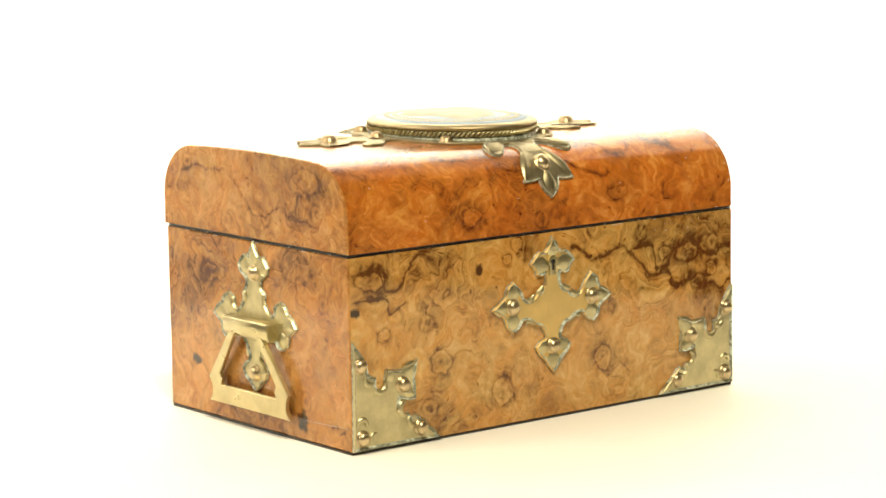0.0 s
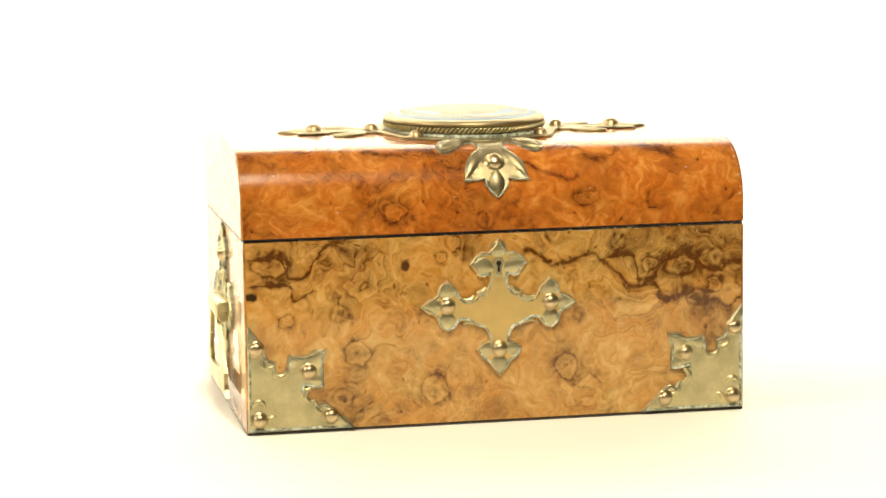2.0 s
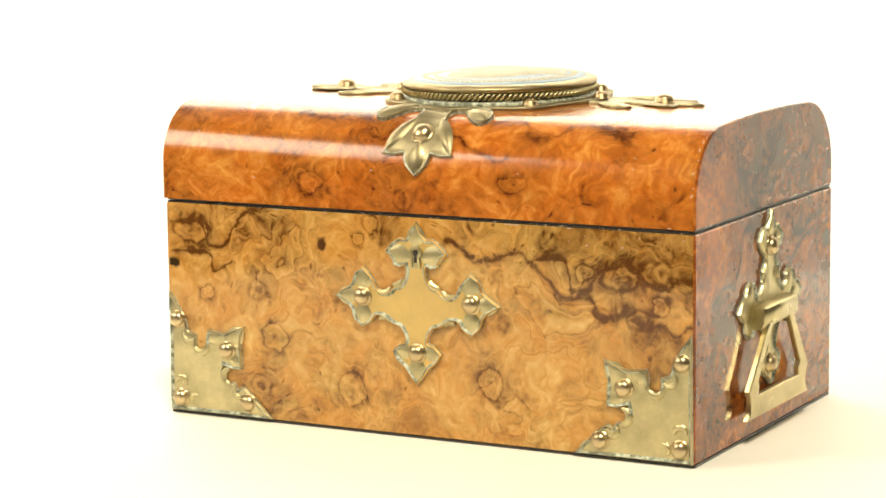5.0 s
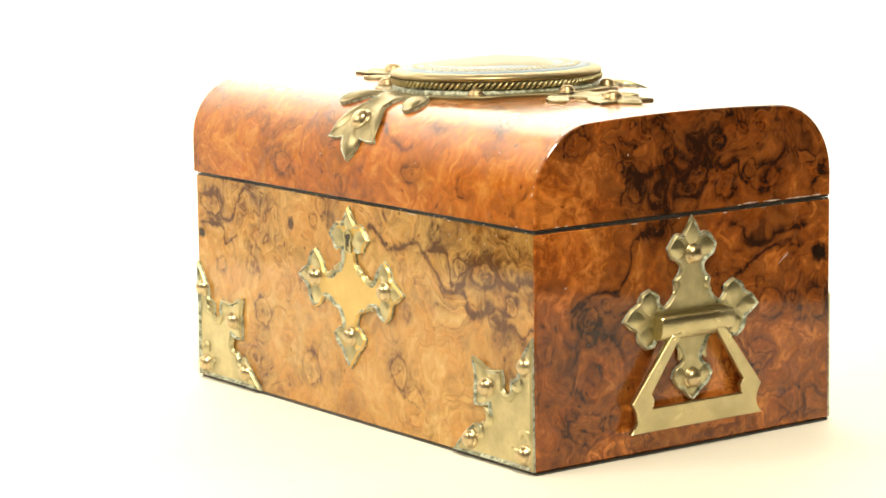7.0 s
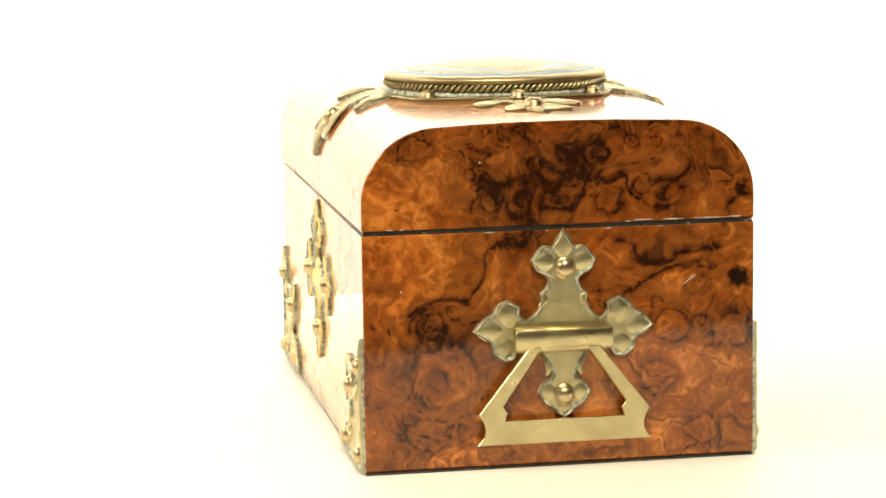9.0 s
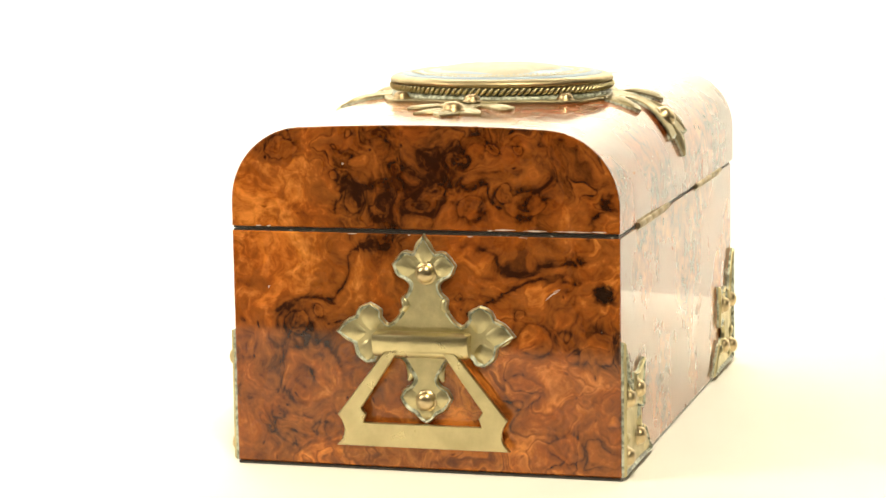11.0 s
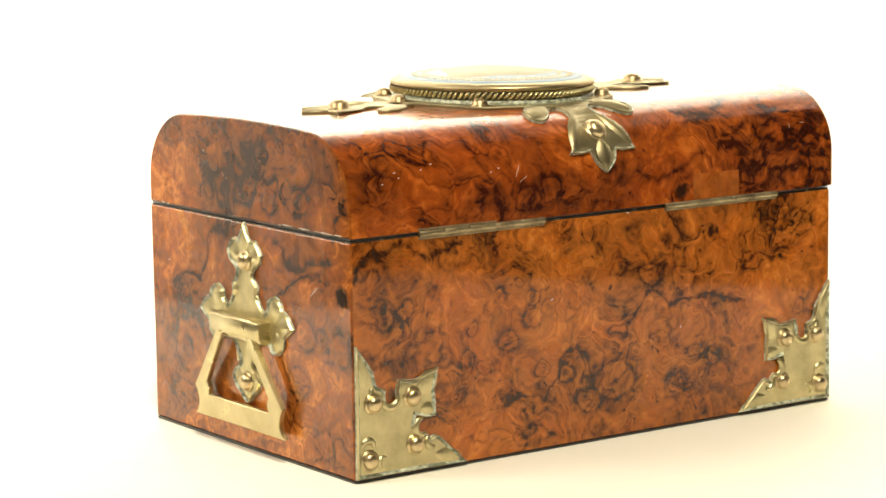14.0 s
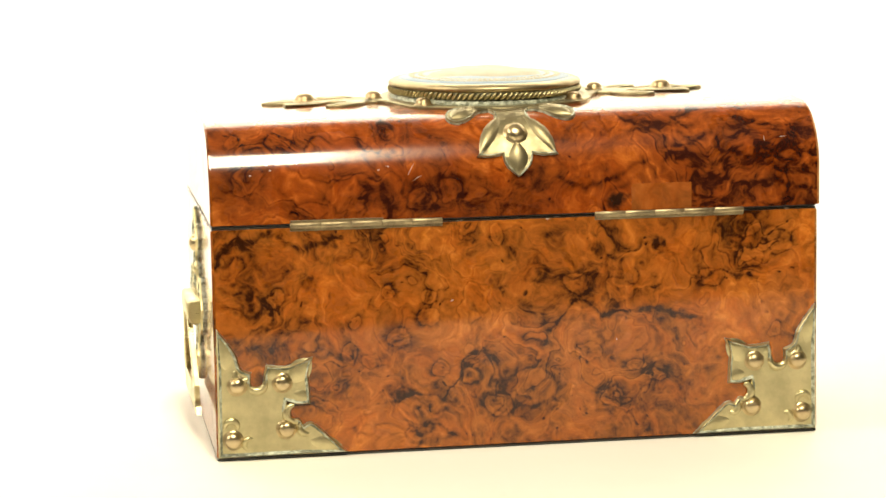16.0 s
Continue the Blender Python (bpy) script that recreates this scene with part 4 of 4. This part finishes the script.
def build_mount(box):
    """Leafy brass mount on the lid: oval base plate, four arms, rope border, gilt rim and ceramic plaque."""
    # oval base plate, wrapped on the lid
    bm = bmesh.new()
    loop = []
    for i in range(96):
        t = 2 * math.pi * i / 96
        wob = 1 + 0.035 * math.cos(8 * t)
        loop.append(Vector((48.5 * wob * math.cos(t), 53.0 * wob * math.sin(t))))
    sheet(bm, loop, ((0, 0.0), (0, 1.0), (0.5, 1.5), (2.0, 1.3)))
    for s in [-52 + 4 * i for i in range(27)]:
        bmesh.ops.bisect_plane(bm, geom=bm.verts[:] + bm.edges[:] + bm.faces[:], plane_co=(0, s, 0), plane_no=(0, 1, 0))
    mount = shade_smooth(part("mount_plate", mapped(bm, lid_place), [LID_BRASS, LID_BRASS], box, "oval scalloped brass mount plate"))
    for u, v in ((32, -35.5), (32, 35.5), (-32, -35.5), (-32, 35.5), (48.5, 0), (-48.5, 0)):
        add_stud(mount, lid_place, u, v, 1.4, SMALL_STUD)
    # four leafy arms
    half = [(40.0, 0, 1), (44.0, 14.0, 1), (49.0, 15.0), (50.4, 19.0), (54.0, 24.0), (59.6, 28.0), (65.0, 27.6), (67.0, 23.4), (64.0, 18.0), (58.4, 13.4), (57.0, 8.8, 1), (60.0, 7.2), (64.6, 7.6),
            (69.0, 9.0), (74.0, 10.6), (79.0, 13.6), (83.6, 17.6, 1), (84.0, 11.6), (83.2, 6.6, 1), (86.2, 6.0), (89.0, 4.2), (92.4, 0, 1)]
    outline = flowing(mirrored([(h, r, *rest) for r, h, *rest in half]), 3)

    def arm(place_arm, cuts):
        relief = Relief()
        bm = sheet(bmesh.new(), outline, ((0, 0.0), (0, 1.0), (0.35, 1.7), (0.95, 1.3)))
        for s in (-1, 1):
            relief.leaf((s * 13.5, 52.0), (s * 26.0, 64.0), 10.0, 1.2, 2.4)
            relief.leaf((s * 6.0, 65.0), (s * 16.4, 82.8), 6.4, 1.2, 1.8)
        relief.leaf((0, 78.5), (0, 91.6), 8.6, 1.2, 2.2)
        if cuts:
            for r in range(42, 96, 3):
                bmesh.ops.bisect_plane(bm, geom=bm.verts[:] + bm.edges[:] + bm.faces[:], plane_co=(0, r, 0), plane_no=(0, 1, 0))
        ob = shade_smooth(part("mount_arm", mapped(bm, place_arm), [LID_BRASS, VERDIGRIS_SHADED if cuts else LID_BRASS], box, "three-leaved brass arm of the lid mount"))
        relief.attach(ob, place_arm, LID_BRASS)
        add_stud(ob, place_arm, 0, 74.0, 1.1, ARM_STUD if cuts else SIDE_STUD)
    arm(lambda h, r, z: lid_place(h * 0.95, -r + 1.2, z), True)
    arm(lambda h, r, z: lid_place(h * 0.95, r - 1.2, z), True)
    arm(lambda h, r, z: lid_place(r + 4, h * 0.8, z * 0.65), False)
    arm(lambda h, r, z: lid_place(-r - 4, h * 0.8, z * 0.65), False)
    # rope border
    bm = bmesh.new()
    count = 112
    for i in range(count):
        t = 2 * math.pi * i / count
        p = Vector((OVAL_A * math.cos(t), OVAL_B * math.sin(t)))
        nrm = Vector((math.cos(t) / OVAL_A, math.sin(t) / OVAL_B)).normalized()
        tan = Vector((-nrm.y, nrm.x))
        c = p + nrm * 1.9
        axis = Vector((tan.x * 0.72 + nrm.x * 0.2, tan.y * 0.72 + nrm.y * 0.2, 0.66)).normalized()
        side = Vector((nrm.x, nrm.y, 0))
        upw = axis.cross(side).normalized()
        side = upw.cross(axis)
        rows = []
        for g in (-1.0, -0.6, 0.0, 0.6, 1.0):
            w = math.sqrt(max(0.02, 1 - g * g))
            rows.append([bm.verts.new((Vector((c.x, c.y, 139.5)) + axis * 2.2 * g + (side * math.cos(a) * 1.2 + upw * math.sin(a) * 0.75) * w) * MM) for a in (2 * math.pi * j / 6 for j in range(6))])
        for a, b in zip(rows, rows[1:]):
            for j in range(6):
                bm.faces.new((a[j], a[(j + 1) % 6], b[(j + 1) % 6], b[j])).smooth = True
    tagged(part("rope_border", bm, BRASS, box, "twisted brass rope border"), kind="stuff")
    collar = ring_sweep([(-6, 134.0), (2.2, 134.0), (2.0, 137.2), (0.4, 138.0), (0.2, 141.2), (-6, 141.2)], OVAL_A, OVAL_B)
    part("collar", collar, VERDIGRIS_SHADED, box, "greenish brass collar under the rope")
    rim = ring_sweep([(-2.6, 140.9), (1.6, 141.0), (2.5, 141.6), (2.7, 142.4), (2.2, 143.3), (0.7, 144.0), (-1.0, 144.4), (-2.6, 144.2)], OVAL_A, OVAL_B)
    part("gilt_rim", rim, GILT, box, "smooth rounded gilt rim")
    # ceramic plaque, slightly domed
    bm = bmesh.new()
    centre = bm.verts.new((0, 0, 146.6 * MM))
    rows = []
    for q in [0.1 * j for j in range(1, 11)]:
        z = 146.6 - 2.2 * q**2.4
        rows.append([bm.verts.new(((OVAL_A - 2.0) * q * math.cos(a) * MM, (OVAL_B - 2.0) * q * math.sin(a) * MM, z * MM)) for a in (2 * math.pi * i / 64 for i in range(64))])
    rows.append([bm.verts.new((v.co.x, v.co.y, 141.0 * MM)) for v in rows[-1]])
    for a, b in zip(rows, rows[1:]):
        for i in range(64):
            bm.faces.new((a[i], a[(i + 1) % 64], b[(i + 1) % 64], b[i])).smooth = True
    for i in range(64):
        bm.faces.new((centre, rows[0][i], rows[0][(i + 1) % 64])).smooth = True
    bm.faces.new(rows[-1])
    plaque = part("plaque", bm, CERAMIC, box, "oval pale blue ceramic plaque")
    # garland of small leaves
    rng = random.Random(5)
    bm = bmesh.new()
    for i in range(84):
        t = 2 * math.pi * i / 84
        for s in (-1, 1):
            q = 0.80 + s * 0.028
            z = 146.6 - 2.2 * q**2.4
            base = Vector(((OVAL_A - 2) * q * math.cos(t), (OVAL_B - 2) * q * math.sin(t)))
            t2 = t + 0.085
            q2 = q + s * 0.055 + rng.uniform(-0.015, 0.015)
            tip = Vector(((OVAL_A - 2) * q2 * math.cos(t2), (OVAL_B - 2) * q2 * math.sin(t2)))
            leaf(bm, base, tip, 2.6, z - 0.15, 0.9 + rng.uniform(-0.1, 0.2), 4)
    tagged(part("garland", mapped(bm, lambda x, y, z: (x, y, z)), RELIEF, plaque, "moulded cream leaf garland"), kind="stuff")
    bm = bmesh.new()
    rows = []
    for q in (0.08, 0.25, 0.42, 0.56, 0.62):
        ring = []
        for i in range(48):
            a = 2 * math.pi * i / 48
            w = q * (1 + 0.12 * math.sin(3 * a + 0.6) + 0.07 * math.sin(5 * a))
            z = 146.4 + 2.2 * (1 - (q / 0.62) ** 2.2) + 0.18 * math.sin(7 * a + 9 * q)
            if q == 0.62:
                z = 145.4
            ring.append(bm.verts.new(((OVAL_A - 2) * w * math.cos(a), (OVAL_B - 2) * w * math.sin(a), z)))
        rows.append(ring)
    for a, b in zip(rows, rows[1:]):
        for i in range(48):
            bm.faces.new((a[i], a[(i + 1) % 48], b[(i + 1) % 48], b[i])).smooth = True
    bm.faces.new(rows[0])
    part("medallion", mapped(bm, lambda x, y, z: (x, y, z)), RELIEF, plaque, "low cream moulded medallion")


box = tagged(new("jewellery_box"), "domed burr walnut casket with brass mounts and ceramic plaque", "box")
build_carcass(box)
build_escutcheon(box)
FRONT_STUDS = ((30.5, 28.6), (6.0, 5.6), (41.0, 6.2), (5.2, 40.6))
BACK_STUDS = ((27.0, 29.4), (6.6, 6.8), (28.2, 10.4), (8.8, 29.0))
build_bracket(box, front_place, False, FRONT_STUDS)
build_bracket(box, front_place, True, FRONT_STUDS)
build_bracket(box, back_place, False, BACK_STUDS)
build_bracket(box, back_place, True, BACK_STUDS)
build_handle(box, False)
build_handle(box, True)
build_wear(box)
build_hinge(box, 31.6, 93.2)
build_hinge(box, -93.5, -31.2)
build_mount(box)


# ---------------------------------------------------------------- what moves
def motions():
    """The casket turns clockwise, almost steadily, about an axis a little off its centre."""
    rows = []
    for i in range(33):
        t = 0.5 * i
        slip = np.interp(t, (0, 3, 5, 6, 7.5, 9.5, 13, 14.5, 15.5, 16), (-0.1, 0, 0.25, 0.35, 0.25, 0, -0.1, -0.2, -0.45, -0.65))
        a = radians(36.614 - 12.75496 * t + float(slip))
        px, py = 0.0178, 0.0101
        rows.append((t, Matrix.Translation((px * math.cos(a) - py * math.sin(a), px * math.sin(a) + py * math.cos(a), 0)) @ Matrix.Rotation(a, 4, "Z")))
    walk(box, rows)


motions()
